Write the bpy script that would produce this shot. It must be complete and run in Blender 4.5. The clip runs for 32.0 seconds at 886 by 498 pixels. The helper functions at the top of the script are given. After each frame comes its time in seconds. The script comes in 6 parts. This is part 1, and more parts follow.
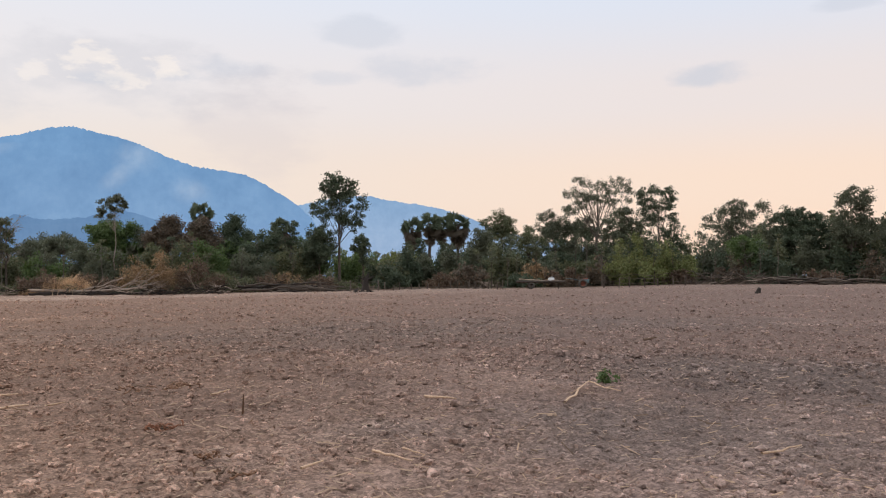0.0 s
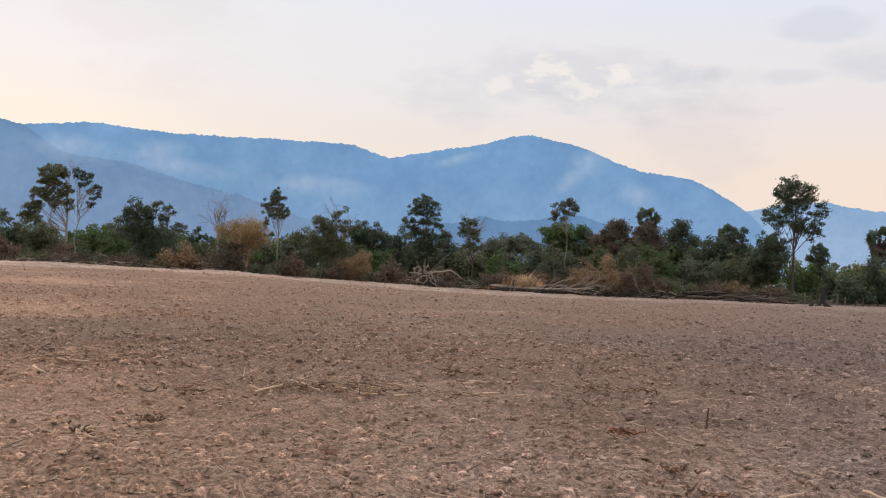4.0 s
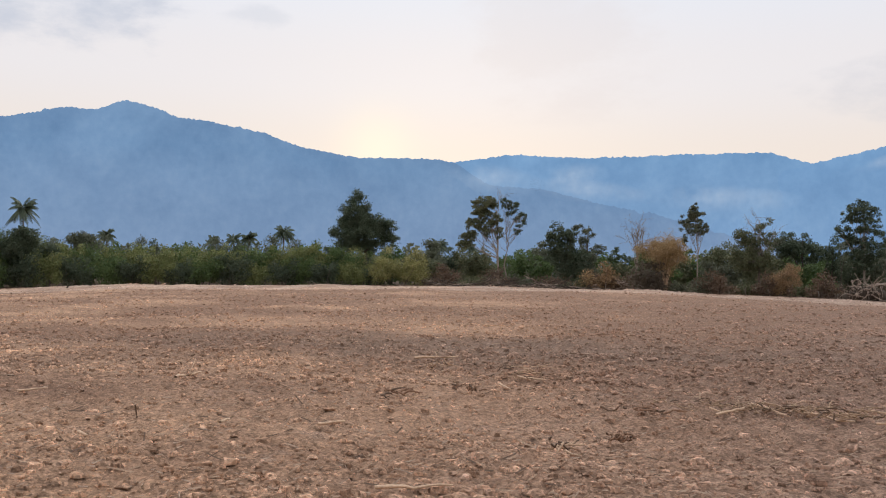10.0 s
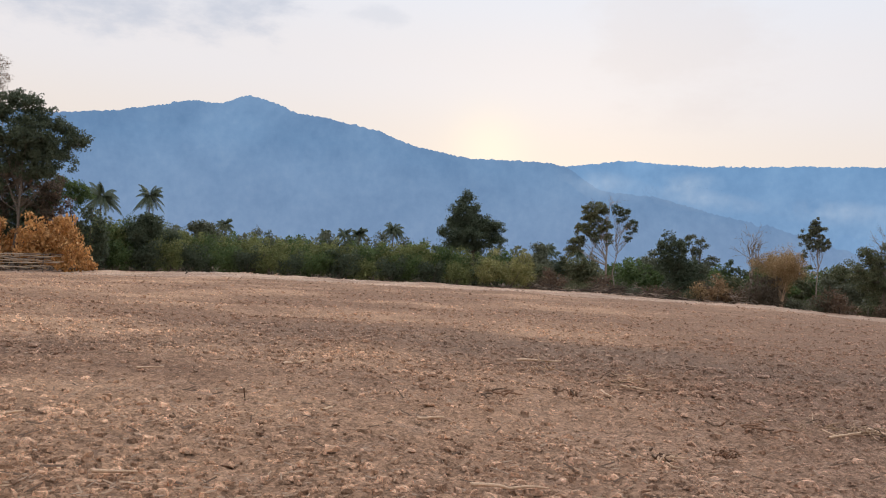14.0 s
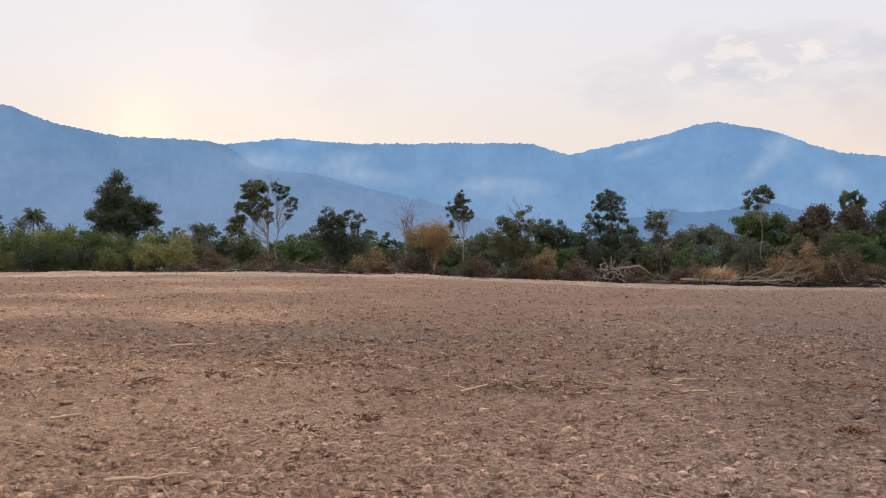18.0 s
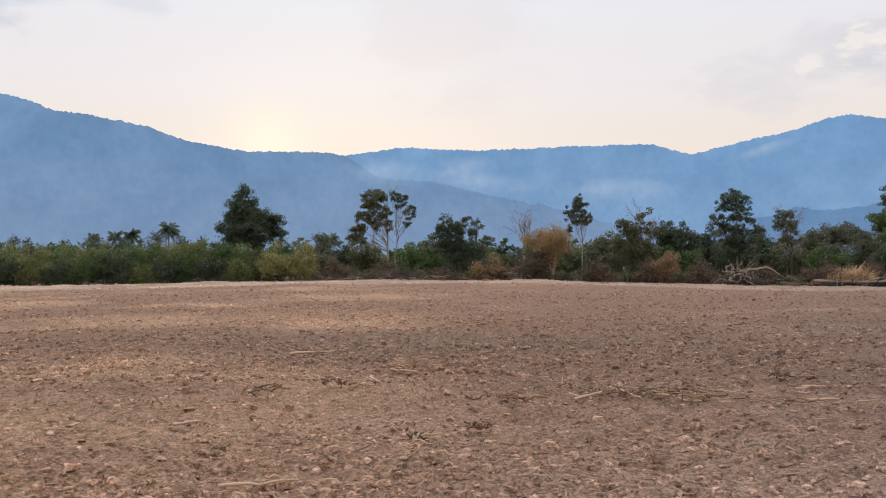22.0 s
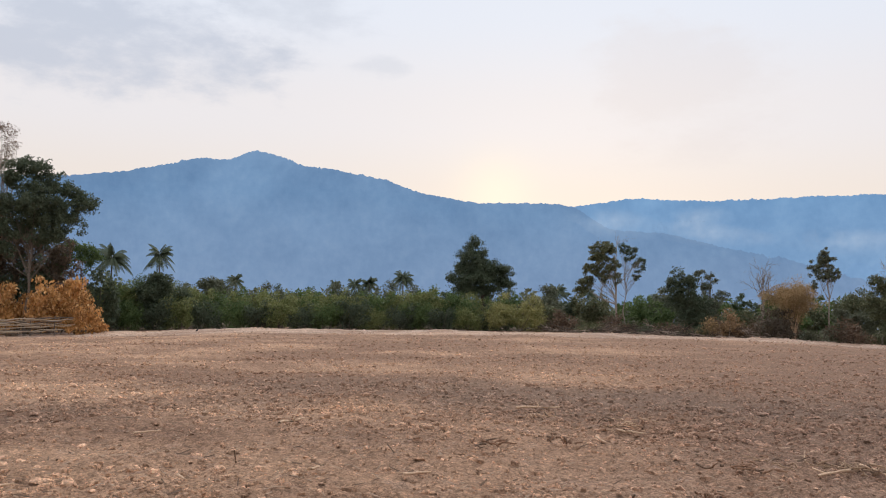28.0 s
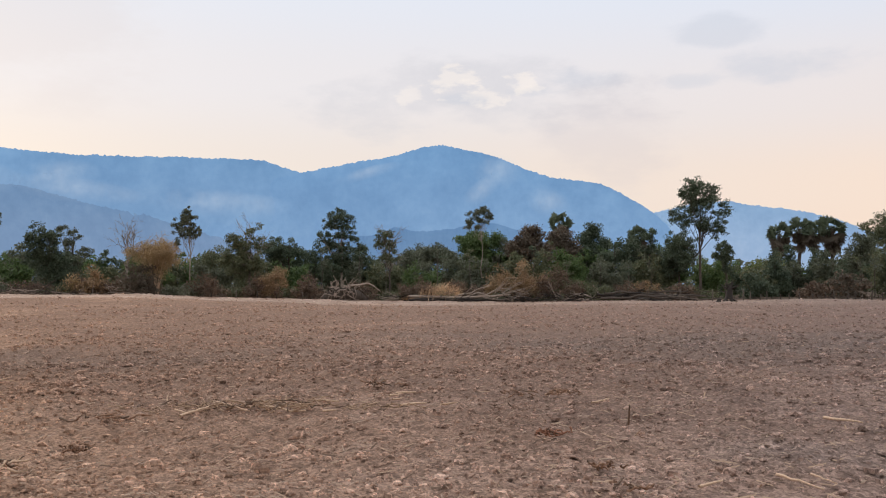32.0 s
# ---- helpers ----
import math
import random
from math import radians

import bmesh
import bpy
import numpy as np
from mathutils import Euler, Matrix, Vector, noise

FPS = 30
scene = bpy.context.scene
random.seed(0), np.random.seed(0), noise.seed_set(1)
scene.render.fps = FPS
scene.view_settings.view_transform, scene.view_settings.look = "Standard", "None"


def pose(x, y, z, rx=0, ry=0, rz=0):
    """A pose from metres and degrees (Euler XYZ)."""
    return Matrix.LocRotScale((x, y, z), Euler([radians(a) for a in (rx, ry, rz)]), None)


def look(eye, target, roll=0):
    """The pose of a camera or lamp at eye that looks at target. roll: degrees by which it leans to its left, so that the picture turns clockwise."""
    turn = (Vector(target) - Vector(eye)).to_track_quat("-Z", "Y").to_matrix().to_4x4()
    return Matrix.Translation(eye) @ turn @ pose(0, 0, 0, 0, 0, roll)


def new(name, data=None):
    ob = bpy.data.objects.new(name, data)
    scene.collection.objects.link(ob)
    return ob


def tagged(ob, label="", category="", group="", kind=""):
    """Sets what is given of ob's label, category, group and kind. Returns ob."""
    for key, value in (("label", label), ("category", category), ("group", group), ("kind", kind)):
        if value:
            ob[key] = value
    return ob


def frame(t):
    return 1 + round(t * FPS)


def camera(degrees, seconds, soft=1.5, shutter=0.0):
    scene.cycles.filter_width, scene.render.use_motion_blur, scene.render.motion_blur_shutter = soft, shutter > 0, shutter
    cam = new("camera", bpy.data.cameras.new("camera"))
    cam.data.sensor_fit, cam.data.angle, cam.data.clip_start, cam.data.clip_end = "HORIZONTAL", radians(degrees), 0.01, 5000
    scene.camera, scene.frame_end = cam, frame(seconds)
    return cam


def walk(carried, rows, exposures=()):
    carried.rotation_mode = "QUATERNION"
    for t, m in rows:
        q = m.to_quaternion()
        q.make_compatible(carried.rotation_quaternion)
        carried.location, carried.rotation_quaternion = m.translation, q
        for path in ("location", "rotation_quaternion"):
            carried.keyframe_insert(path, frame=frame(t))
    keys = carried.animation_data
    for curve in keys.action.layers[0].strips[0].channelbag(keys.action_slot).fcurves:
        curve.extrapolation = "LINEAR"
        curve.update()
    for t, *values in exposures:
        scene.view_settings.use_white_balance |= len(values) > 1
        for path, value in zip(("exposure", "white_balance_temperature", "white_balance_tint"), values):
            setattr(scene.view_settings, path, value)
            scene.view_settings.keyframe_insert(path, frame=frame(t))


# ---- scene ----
# ---- camera ----
# seconds, heading (degrees clockwise from +y), tilt, lean, and the eye's drift in metres
EYE = 1.6
PATH = [
    (0.0, -0.00, 1.70, -0.14, 0.45, -0.12, -0.02), (0.5, -2.53, 1.68, 0.08, 0.40, -0.06, -0.02), (1.0, -5.74, 1.69, 0.27, 0.38, -0.01, -0.02),
    (1.5, -10.63, 1.59, 0.65, 0.33, 0.01, -0.01), (2.0, -15.23, 1.47, 1.15, 0.29, 0.05, -0.01), (2.5, -19.02, 1.33, 1.81, 0.21, 0.11, 0.01),
    (3.0, -22.20, 1.24, 2.23, 0.17, 0.10, 0.00), (3.5, -25.16, 1.29, 2.51, 0.16, 0.09, -0.01), (5.5, -36.70, 1.42, 3.65, 0.07, 0.17, -0.03),
    (6.0, -40.27, 1.33, 3.98, 0.06, 0.14, -0.02), (6.5, -42.85, 1.30, 4.15, 0.04, 0.13, -0.02), (7.0, -45.37, 1.22, 3.68, 0.02, 0.13, -0.03),
    (7.5, -47.09, 1.30, 3.34, -0.00, 0.15, -0.03), (8.0, -47.40, 1.36, 2.51, -0.06, 0.11, -0.02), (8.5, -48.10, 1.41, 0.99, -0.13, 0.03, -0.01),
    (9.0, -49.95, 1.49, 0.64, -0.19, -0.02, -0.01), (9.5, -51.93, 1.58, 0.66, -0.22, -0.09, -0.01), (10.0, -54.03, 1.73, 0.87, -0.24, -0.12, -0.02),
    (10.5, -55.99, 1.80, 1.39, -0.25, -0.14, -0.01), (11.0, -58.02, 1.90, 1.86, -0.23, -0.17, -0.02), (11.5, -60.02, 1.89, 2.50, -0.23, -0.18, -0.01),
    (12.0, -61.52, 1.86, 3.02, -0.28, -0.16, -0.03), (12.5, -62.68, 1.84, 3.39, -0.30, -0.13, -0.04), (13.0, -63.62, 1.75, 3.60, -0.32, -0.12, -0.05),
    (13.5, -63.72, 1.63, 3.70, -0.27, -0.13, -0.04), (14.0, -60.90, 1.57, 3.74, -0.23, -0.12, -0.04), (14.5, -59.09, 1.51, 4.00, -0.20, -0.12, -0.04),
    (16.5, -54.78, 0.63, 4.45, -0.17, -0.10, -0.03), (17.0, -53.29, 0.66, 3.70, -0.16, -0.07, -0.04), (17.5, -44.66, 0.93, 1.47, -0.09, -0.02, -0.03),
    (18.0, -39.56, 0.96, 0.61, -0.01, -0.01, -0.02), (18.5, -37.27, 0.94, 0.03, 0.02, 0.01, -0.03), (19.0, -35.61, 0.97, -0.41, 0.03, 0.02, -0.03),
    (19.5, -34.54, 1.02, -0.70, 0.04, 0.02, -0.03), (20.0, -34.23, 1.13, -0.78, 0.03, 0.01, -0.02), (20.5, -35.64, 1.33, -0.44, -0.01, -0.01, -0.02),
    (21.0, -38.92, 1.44, -0.18, -0.03, 0.03, -0.02), (21.5, -44.09, 1.38, -0.36, -0.00, 0.10, -0.02), (22.0, -47.18, 1.31, -0.37, 0.04, 0.11, -0.01),
    (22.5, -50.03, 1.25, -0.23, 0.05, 0.13, -0.01), (23.0, -52.54, 1.27, -0.19, 0.05, 0.14, -0.00), (23.5, -54.33, 1.37, 0.05, 0.03, 0.12, 0.00),
    (24.0, -55.61, 1.58, 0.33, 0.04, 0.11, 0.02), (24.5, -57.02, 2.14, 0.66, 0.02, 0.09, 0.05), (25.0, -61.21, 2.91, 1.35, -0.05, 0.05, 0.08),
    (25.5, -64.22, 3.41, 1.70, -0.06, 0.02, 0.07), (26.5, -66.40, 3.95, 2.30, 0.03, 0.00, 0.08), (27.5, -64.74, 4.34, 2.37, 0.09, 0.03, 0.08),
    (28.0, -61.72, 4.46, 1.28, 0.10, 0.06, 0.07), (28.5, -55.51, 4.44, -0.36, 0.09, 0.04, 0.07), (29.0, -48.59, 4.35, -0.96, 0.02, 0.00, 0.06),
    (29.5, -41.69, 4.09, -1.17, 0.04, -0.03, 0.04), (30.0, -38.20, 3.79, -1.12, 0.06, -0.07, 0.05), (30.5, -35.21, 3.41, -0.88, 0.05, -0.07, 0.04),
    (31.0, -30.26, 2.83, -0.27, 0.10, -0.09, 0.02), (31.5, -25.29, 2.37, 0.01, 0.12, -0.06, 0.01), (32.0, -22.51, 2.22, 0.15, 0.14, -0.06, -0.01),

]


def aim(t, az, tilt, lean, x, y, z):
    eye = Vector((x, y, EYE + z))
    a, e = radians(az), radians(tilt)
    way = Vector((math.sin(a) * math.cos(e), math.cos(a) * math.cos(e), math.sin(e)))
    return t, look(eye, eye + way * 10, lean)


cam = camera(52.72, 32.0, soft=1.1)
walk(cam, [aim(*row) for row in PATH], exposures=[(0.0, 0.0), (32.0, 0.0)])

# ---- world and light ----
SUN_AZ, SUN_EL = -54.0, 9.0
world = bpy.data.worlds.new("evening_sky")
scene.world = world
world.use_nodes = True
wt = world.node_tree
wt.nodes.clear()


def wnode(kind, **kw):
    n = wt.nodes.new(kind)
    for k, v in kw.items():
        n.inputs[k].default_value = v
    return n


def wlink(a, b):
    wt.links.new(a, b)


def wmath(op, a, b=None):
    n = wt.nodes.new("ShaderNodeMath")
    n.operation = op
    for i, v in enumerate((a, b)):
        if v is None:
            continue
        if isinstance(v, (int, float)):
            n.inputs[i].default_value = v
        else:
            wlink(v, n.inputs[i])
    return n.outputs[0]


def wramp(fac, stops):
    n = wt.nodes.new("ShaderNodeValToRGB")
    n.color_ramp.interpolation = "EASE"
    while len(n.color_ramp.elements) < len(stops):
        n.color_ramp.elements.new(0.5)
    for e, (p, c) in zip(n.color_ramp.elements, stops):
        e.position, e.color = p, (*c, 1)
    wlink(fac, n.inputs[0])
    return n.outputs[0]


def wmix(fac, a, b, mode="MIX"):
    n = wt.nodes.new("ShaderNodeMix")
    n.data_type, n.blend_type = "RGBA", mode
    for sock, v in ((n.inputs[0], fac), (n.inputs[6], a), (n.inputs[7], b)):
        if isinstance(v, (int, float)):
            sock.default_value = v
        elif isinstance(v, tuple):
            sock.default_value = (*v, 1)
        else:
            wlink(v, sock)
    return n.outputs[2]


coord = wnode("ShaderNodeTexCoord")
sep = wnode("ShaderNodeSeparateXYZ")
wlink(coord.outputs["Generated"], sep.inputs[0])
up = sep.outputs[2]


def toward(az, el, tight):
    """1 in that direction of the sky, falling off around it."""
    a, e = radians(az), radians(el)
    d = wt.nodes.new("ShaderNodeVectorMath")
    d.operation = "DOT_PRODUCT"
    wlink(coord.outputs["Generated"], d.inputs[0])
    d.inputs[1].default_value = (math.sin(a) * math.cos(e), math.cos(a) * math.cos(e), math.sin(e))
    return wmath("POWER", wmath("MAXIMUM", d.outputs["Value"], 0.0), tight)


warm = wramp(up, [(0.0, (0.97, 0.71, 0.54)), (0.10, (0.95, 0.745, 0.61)), (0.19, (0.84, 0.755, 0.735)), (0.31, (0.71, 0.77, 0.89)), (0.8, (1.02, 1.06, 1.17))])
cool = wramp(up, [(0.0, (0.82, 0.70, 0.62)), (0.12, (0.84, 0.75, 0.69)), (0.22, (0.82, 0.79, 0.81)), (0.34, (0.77, 0.81, 0.90)), (0.8, (1.02, 1.06, 1.17))])
sky_col = wmix(toward(25, 4, 5.0), cool, warm)
sky_col = wmix(wmath("MULTIPLY", toward(SUN_AZ - 4.4, SUN_EL - 1.0, 1300.0), 0.7), sky_col, (1.0, 0.89, 0.74))
# thin evening cloud: soft grey-blue banks and a few bright heads, frayed by noise
stretch = wt.nodes.new("ShaderNodeMapping")
stretch.inputs["Scale"].default_value = (10.0, 10.0, 24.0)
wlink(coord.outputs["Generated"], stretch.inputs[0])
puff = wnode("ShaderNodeTexNoise", Scale=1.0, Detail=7.0, Roughness=0.6)
wlink(stretch.outputs[0], puff.inputs["Vector"])


curl = wnode("ShaderNodeTexNoise", Scale=2.6, Detail=6.0, Roughness=0.58)
wlink(stretch.outputs[0], curl.inputs["Vector"])


def cloud(col, az, el, half_w, half_h, colour, strength, fray=2.2, crisp=False):
    """A bank of cloud in that direction, its half width and height in degrees."""
    a, e = radians(az), radians(el)
    dots = []
    for axis, size in (((math.cos(a), -math.sin(a), 0), half_w), ((-math.sin(a) * math.sin(e), -math.cos(a) * math.sin(e), math.cos(e)), half_h)):
        d = wt.nodes.new("ShaderNodeVectorMath")
        d.operation = "DOT_PRODUCT"
        wlink(coord.outputs["Generated"], d.inputs[0])
        d.inputs[1].default_value = axis
        k = wmath("DIVIDE", d.outputs["Value"], math.sin(radians(size)))
        dots.append(wmath("MULTIPLY", k, k))
    ahead = wmath("GREATER_THAN", toward(az, el, 1.0), 0.5)
    r2 = wmath("ADD", wmath("ADD", dots[0], dots[1]), wmath("MULTIPLY", wmath("SUBTRACT", 0.5, (curl if crisp else puff).outputs[0]), fray * 3.4))
    mask = wramp(wmath("MULTIPLY", wmath("SUBTRACT", 2.2, r2), 0.42 if crisp else 0.4), [(0.0, (0, 0, 0)), (1.0, (1, 1, 1))])
    return wmix(wmath("MULTIPLY", wmath("MULTIPLY", mask, ahead), strength), col, colour)


GREY_CLOUD, LIT_CLOUD = (0.56, 0.60, 0.69), (0.98, 0.89, 0.82)
for az, el, w, h, colour, strength in (
        (-20.5, 11.9, 8.5, 1.9, (0.62, 0.62, 0.67), 0.5), (-24.7, 12.0, .7, .6, LIT_CLOUD, 0.4), (-21.9, 12.7, 1.5, .7, LIT_CLOUD, 0.5), (-20.0, 12.1, 2.0, .5, LIT_CLOUD, 0.5), (-17.5, 12.6, .9, .45, LIT_CLOUD, 0.55), (-16.3, 12.1, 1.6, .4, GREY_CLOUD, 0.5), (-21.2, 11.7, 1.2, .3, GREY_CLOUD, 0.35), (-13.6, 12.9, 2.2, .6, GREY_CLOUD, 0.45),
        (-5.4, 15.3, 2.2, .7, GREY_CLOUD, 0.38), (-1.2, 12.9, 3.2, .9, GREY_CLOUD, 0.45), (-6.8, 12.4, 1.4, .4, GREY_CLOUD, 0.35), (17.0, 12.1, 2.2, .6, GREY_CLOUD, 0.6), (25.0, 15.6, 1.6, .4, GREY_CLOUD, 0.4),
        (-84.0, 16.0, 9.0, 2.6, (0.50, 0.55, 0.66), 0.7), (-71.0, 18.6, 3.6, 1.5, GREY_CLOUD, 0.5), (-66.2, 15.8, 1.6, .6, GREY_CLOUD, 0.35), (-47, 14, 4.5, 4.0, (0.72, 0.66, 0.66), 0.3), (-12.6, 9.2, 3.6, 3.0, (0.66, 0.60, 0.62), 0.3)):
    sky_col = cloud(sky_col, az, el, w, h, colour, strength, 5.0 if colour is LIT_CLOUD else 2.3, colour is LIT_CLOUD)
nishita = wnode("ShaderNodeTexSky")
nishita.sky_type, nishita.sun_disc = "NISHITA", False
nishita.sun_elevation, nishita.sun_rotation = radians(SUN_EL), radians(SUN_AZ)
back = wnode("ShaderNodeBackground", Strength=1.0)
tint = wmix(0.004, sky_col, nishita.outputs[0], "ADD")
wlink(tint, back.inputs[0])
wout = wnode("ShaderNodeOutputWorld")
wlink(back.outputs[0], wout.inputs[0])

sun = new("sun", bpy.data.lights.new("sun", "SUN"))
sun.data.energy, sun.data.angle, sun.data.color = 1.2, radians(20), (1.0, 0.90, 0.78)
sun.matrix_world = look((0, 0, 50), Vector((0, 0, 50)) - Vector((math.sin(radians(SUN_AZ)), math.cos(radians(SUN_AZ)), math.tan(radians(34)))))

# ---- materials ----


def material(name, rough=0.8):
    m = bpy.data.materials.new(name)
    m.use_nodes = True
    b = m.node_tree.nodes["Principled BSDF"]
    b.inputs["Roughness"].default_value = rough
    b.inputs["Specular IOR Level"].default_value = 0.25
    return m, m.node_tree, b


def ramp_node(nt, fac, stops):
    n = nt.nodes.new("ShaderNodeValToRGB")
    while len(n.color_ramp.elements) < len(stops):
        n.color_ramp.elements.new(0.5)
    for e, (p, c) in zip(n.color_ramp.elements, stops):
        e.position, e.color = p, (*c, 1)
    nt.links.new(fac, n.inputs[0])
    return n.outputs[0]


def noise_node(nt, scale, detail=4.0, rough=0.55, vec=None):
    n = nt.nodes.new("ShaderNodeTexNoise")
    n.inputs["Scale"].default_value, n.inputs["Detail"].default_value, n.inputs["Roughness"].default_value = scale, detail, rough
    if vec is None:
        vec = nt.nodes.new("ShaderNodeTexCoord").outputs["Object"]
    nt.links.new(vec, n.inputs["Vector"])
    return n.outputs[0]


def mix_node(nt, fac, a, b, mode="MIX"):
    n = nt.nodes.new("ShaderNodeMix")
    n.data_type, n.blend_type = "RGBA", mode
    for sock, v in ((n.inputs[0], fac), (n.inputs[6], a), (n.inputs[7], b)):
        if isinstance(v, (int, float)):
            sock.default_value = v
        elif isinstance(v, tuple):
            sock.default_value = (*v, 1)
        else:
            nt.links.new(v, sock)
    return n.outputs[2]


def bump_node(nt, b, height, strength, distance):
    n = nt.nodes.new("ShaderNodeBump")
    n.inputs["Strength"].default_value, n.inputs["Distance"].default_value = strength, distance
    nt.links.new(height, n.inputs["Height"])
    nt.links.new(n.outputs[0], b.inputs["Normal"])


def grainy(name, dark, light, scale, fine, rough=0.85, bump=0.4, depth=0.01):
    """Two scales of variation and a little relief, for bark, wood, soil and the like."""
    m, nt, b = material(name, rough)
    big, small = noise_node(nt, scale), noise_node(nt, fine, 6.0, 0.65)
    col = mix_node(nt, big, dark, light)
    col = mix_node(nt, 0.55, col, ramp_node(nt, small, [(0.3, tuple(c * 0.55 for c in dark)), (0.7, tuple(min(1, c * 1.15) for c in light))]))
    nt.links.new(col, b.inputs["Base Color"])
    bump_node(nt, b, small, bump, depth)
    return m


def leafy(name, dark, light, rare=None, dull=0.74):
    """Foliage: every leaf spray has its own shade, and light passes through."""
    m, nt, b = material(name, 0.6)
    geo = nt.nodes.new("ShaderNodeNewGeometry")
    light = tuple(c * dull for c in light)
    stops = [(0.0, tuple(c * 1.35 for c in dark)), (0.75, light)]
    if rare:
        stops.append((0.97, rare))
    col = ramp_node(nt, geo.outputs["Random Per Island"], stops)
    patch = noise_node(nt, 0.45, 2.0)
    col = mix_node(nt, ramp_node(nt, patch, [(0.35, (0, 0, 0)), (0.7, (0.6, 0.6, 0.6))]), col, tuple(c * 1.2 for c in light))
    nt.links.new(col, b.inputs["Base Color"])
    tr = nt.nodes.new("ShaderNodeBsdfTranslucent")
    nt.links.new(col, tr.inputs[0])
    mx = nt.nodes.new("ShaderNodeMixShader")
    mx.inputs[0].default_value = 0.3
    out = nt.nodes["Material Output"]
    nt.links.new(b.outputs[0], mx.inputs[1])
    nt.links.new(tr.outputs[0], mx.inputs[2])
    nt.links.new(mx.outputs[0], out.inputs[0])
    return m


def soil_material(name, lumps=False):
    """Turned earth: damp grey patches, dry sandy ones to the west, a pale trodden strip along the edge, leaf litter
    under the trees; shade among the clods and light on the western bank are put into the colour too.
    """
    m, nt, b = material(name, 0.95)
    b.inputs["Specular IOR Level"].default_value = 0.1
    geo = nt.nodes.new("ShaderNodeNewGeometry")
    pos = geo.outputs["Position"]
    flat = nt.nodes.new("ShaderNodeVectorMath")
    flat.operation = "MULTIPLY"
    flat.inputs[1].default_value = (1, 1, 0)
    nt.links.new(pos, flat.inputs[0])
    far = nt.nodes.new("ShaderNodeVectorMath")
    far.operation = "LENGTH"
    nt.links.new(flat.outputs[0], far.inputs[0])
    sx = nt.nodes.new("ShaderNodeSeparateXYZ")
    nt.links.new(pos, sx.inputs[0])

    def span(v, lo, hi):
        n = nt.nodes.new("ShaderNodeMapRange")
        n.inputs["From Min"].default_value, n.inputs["From Max"].default_value = lo, hi
        nt.links.new(v, n.inputs["Value"])
        return n.outputs[0]

    def grey(v):
        return (v, v, v)

    wide, mid, fine = noise_node(nt, 0.11, 5.0, 0.62, pos), noise_node(nt, 0.55, 5.0, 0.6, pos), noise_node(nt, 9.0, 8.0, 0.75, pos)

    def calc(op, a, v):
        n = nt.nodes.new("ShaderNodeMath")
        n.operation = op
        nt.links.new(a, n.inputs[0])
        if isinstance(v, float):
            n.inputs[1].default_value = v
        else:
            nt.links.new(v, n.inputs[1])
        return n.outputs[0]

    # sandier towards the west; lighter close by and darker beyond a dozen metres
    west = calc("DIVIDE", sx.outputs[0], calc("ADD", far.outputs["Value"], 2.0))
    sandy = span(calc("ADD", west, calc("MULTIPLY", calc("SUBTRACT", mid, 0.5), 0.6)), 0.22, -0.72)
    # seen flat, far clods show shaded sides: that shade is put into the colour
    wide = calc("ADD", wide, calc("MULTIPLY", span(far.outputs["Value"], 10.5, 5.5), 0.22))
    wide = calc("SUBTRACT", wide, calc("MULTIPLY", calc("MULTIPLY", span(far.outputs["Value"], 10.0, 20.0), span(west, -1.0, -0.2)), 0.13))
    dry = mix_node(nt, sandy, (0.418, 0.294, 0.243), (0.482, 0.291, 0.184))
    dry = mix_node(nt, span(west, -0.66, -0.92), dry, (0.620, 0.385, 0.243))
    damp = mix_node(nt, sandy, (0.222, 0.153, 0.127), (0.305, 0.180, 0.117))
    col = mix_node(nt, ramp_node(nt, wide, [(0.44, grey(0)), (0.60, grey(1))]), damp, dry)
    col = mix_node(nt, ramp_node(nt, mid, [(0.38, grey(0.5)), (0.58, grey(0))]), col, damp)
    # damper, greyer soil where the plough went deeper: bearing, distance, half width, half depth
    ragged = calc("MULTIPLY", calc("SUBTRACT", noise_node(nt, 0.8, 5.0, 0.65, pos), 0.5), 3.2)
    for az, d, across, deep, depth in ((-50, 19, 5.0, 3.0, .75), (-66, 22, 6.0, 3.0, .55), (-84, 17, 4.0, 2.0, .5), (-6, 23, 5.5, 5.0, .7), (-21, 27, 6.0, 5.0, .45), (18, 9.5, 2.2, 2.0, .7), (23, 15, 3.5, 3.0, .7), (8, 30, 9.0, 5.0, .5), (-36, 20, 4.0, 3.0, .25), (-1, 8.5, .9, .6, .6)):
        a = radians(az)
        off = nt.nodes.new("ShaderNodeVectorMath")
        off.operation = "SUBTRACT"
        off.inputs[1].default_value = (d * math.sin(a), d * math.cos(a), 0)
        nt.links.new(flat.outputs[0], off.inputs[0])
        r2 = None
        for axis, size in (((math.cos(a), -math.sin(a), 0), across), ((math.sin(a), math.cos(a), 0), deep)):
            dot = nt.nodes.new("ShaderNodeVectorMath")
            dot.operation = "DOT_PRODUCT"
            nt.links.new(off.outputs[0], dot.inputs[0])
            dot.inputs[1].default_value = tuple(c / size for c in axis)
            sq = calc("MULTIPLY", dot.outputs["Value"], dot.outputs["Value"])
            r2 = sq if r2 is None else calc("ADD", r2, sq)
        patch = calc("MULTIPLY", span(calc("ADD", r2, ragged), 1.6, 0.1), depth * .85)
        col = mix_node(nt, patch, col, mix_node(nt, sandy, (0.165, 0.134, 0.120), (0.235, 0.155, 0.112)))
    lump = noise_node(nt, 2.6, 6.0, 0.72, pos)
    col = mix_node(nt, ramp_node(nt, lump, [(0.34, grey(0.42)), (0.46, grey(0))]), col, (0.20, 0.125, 0.086))
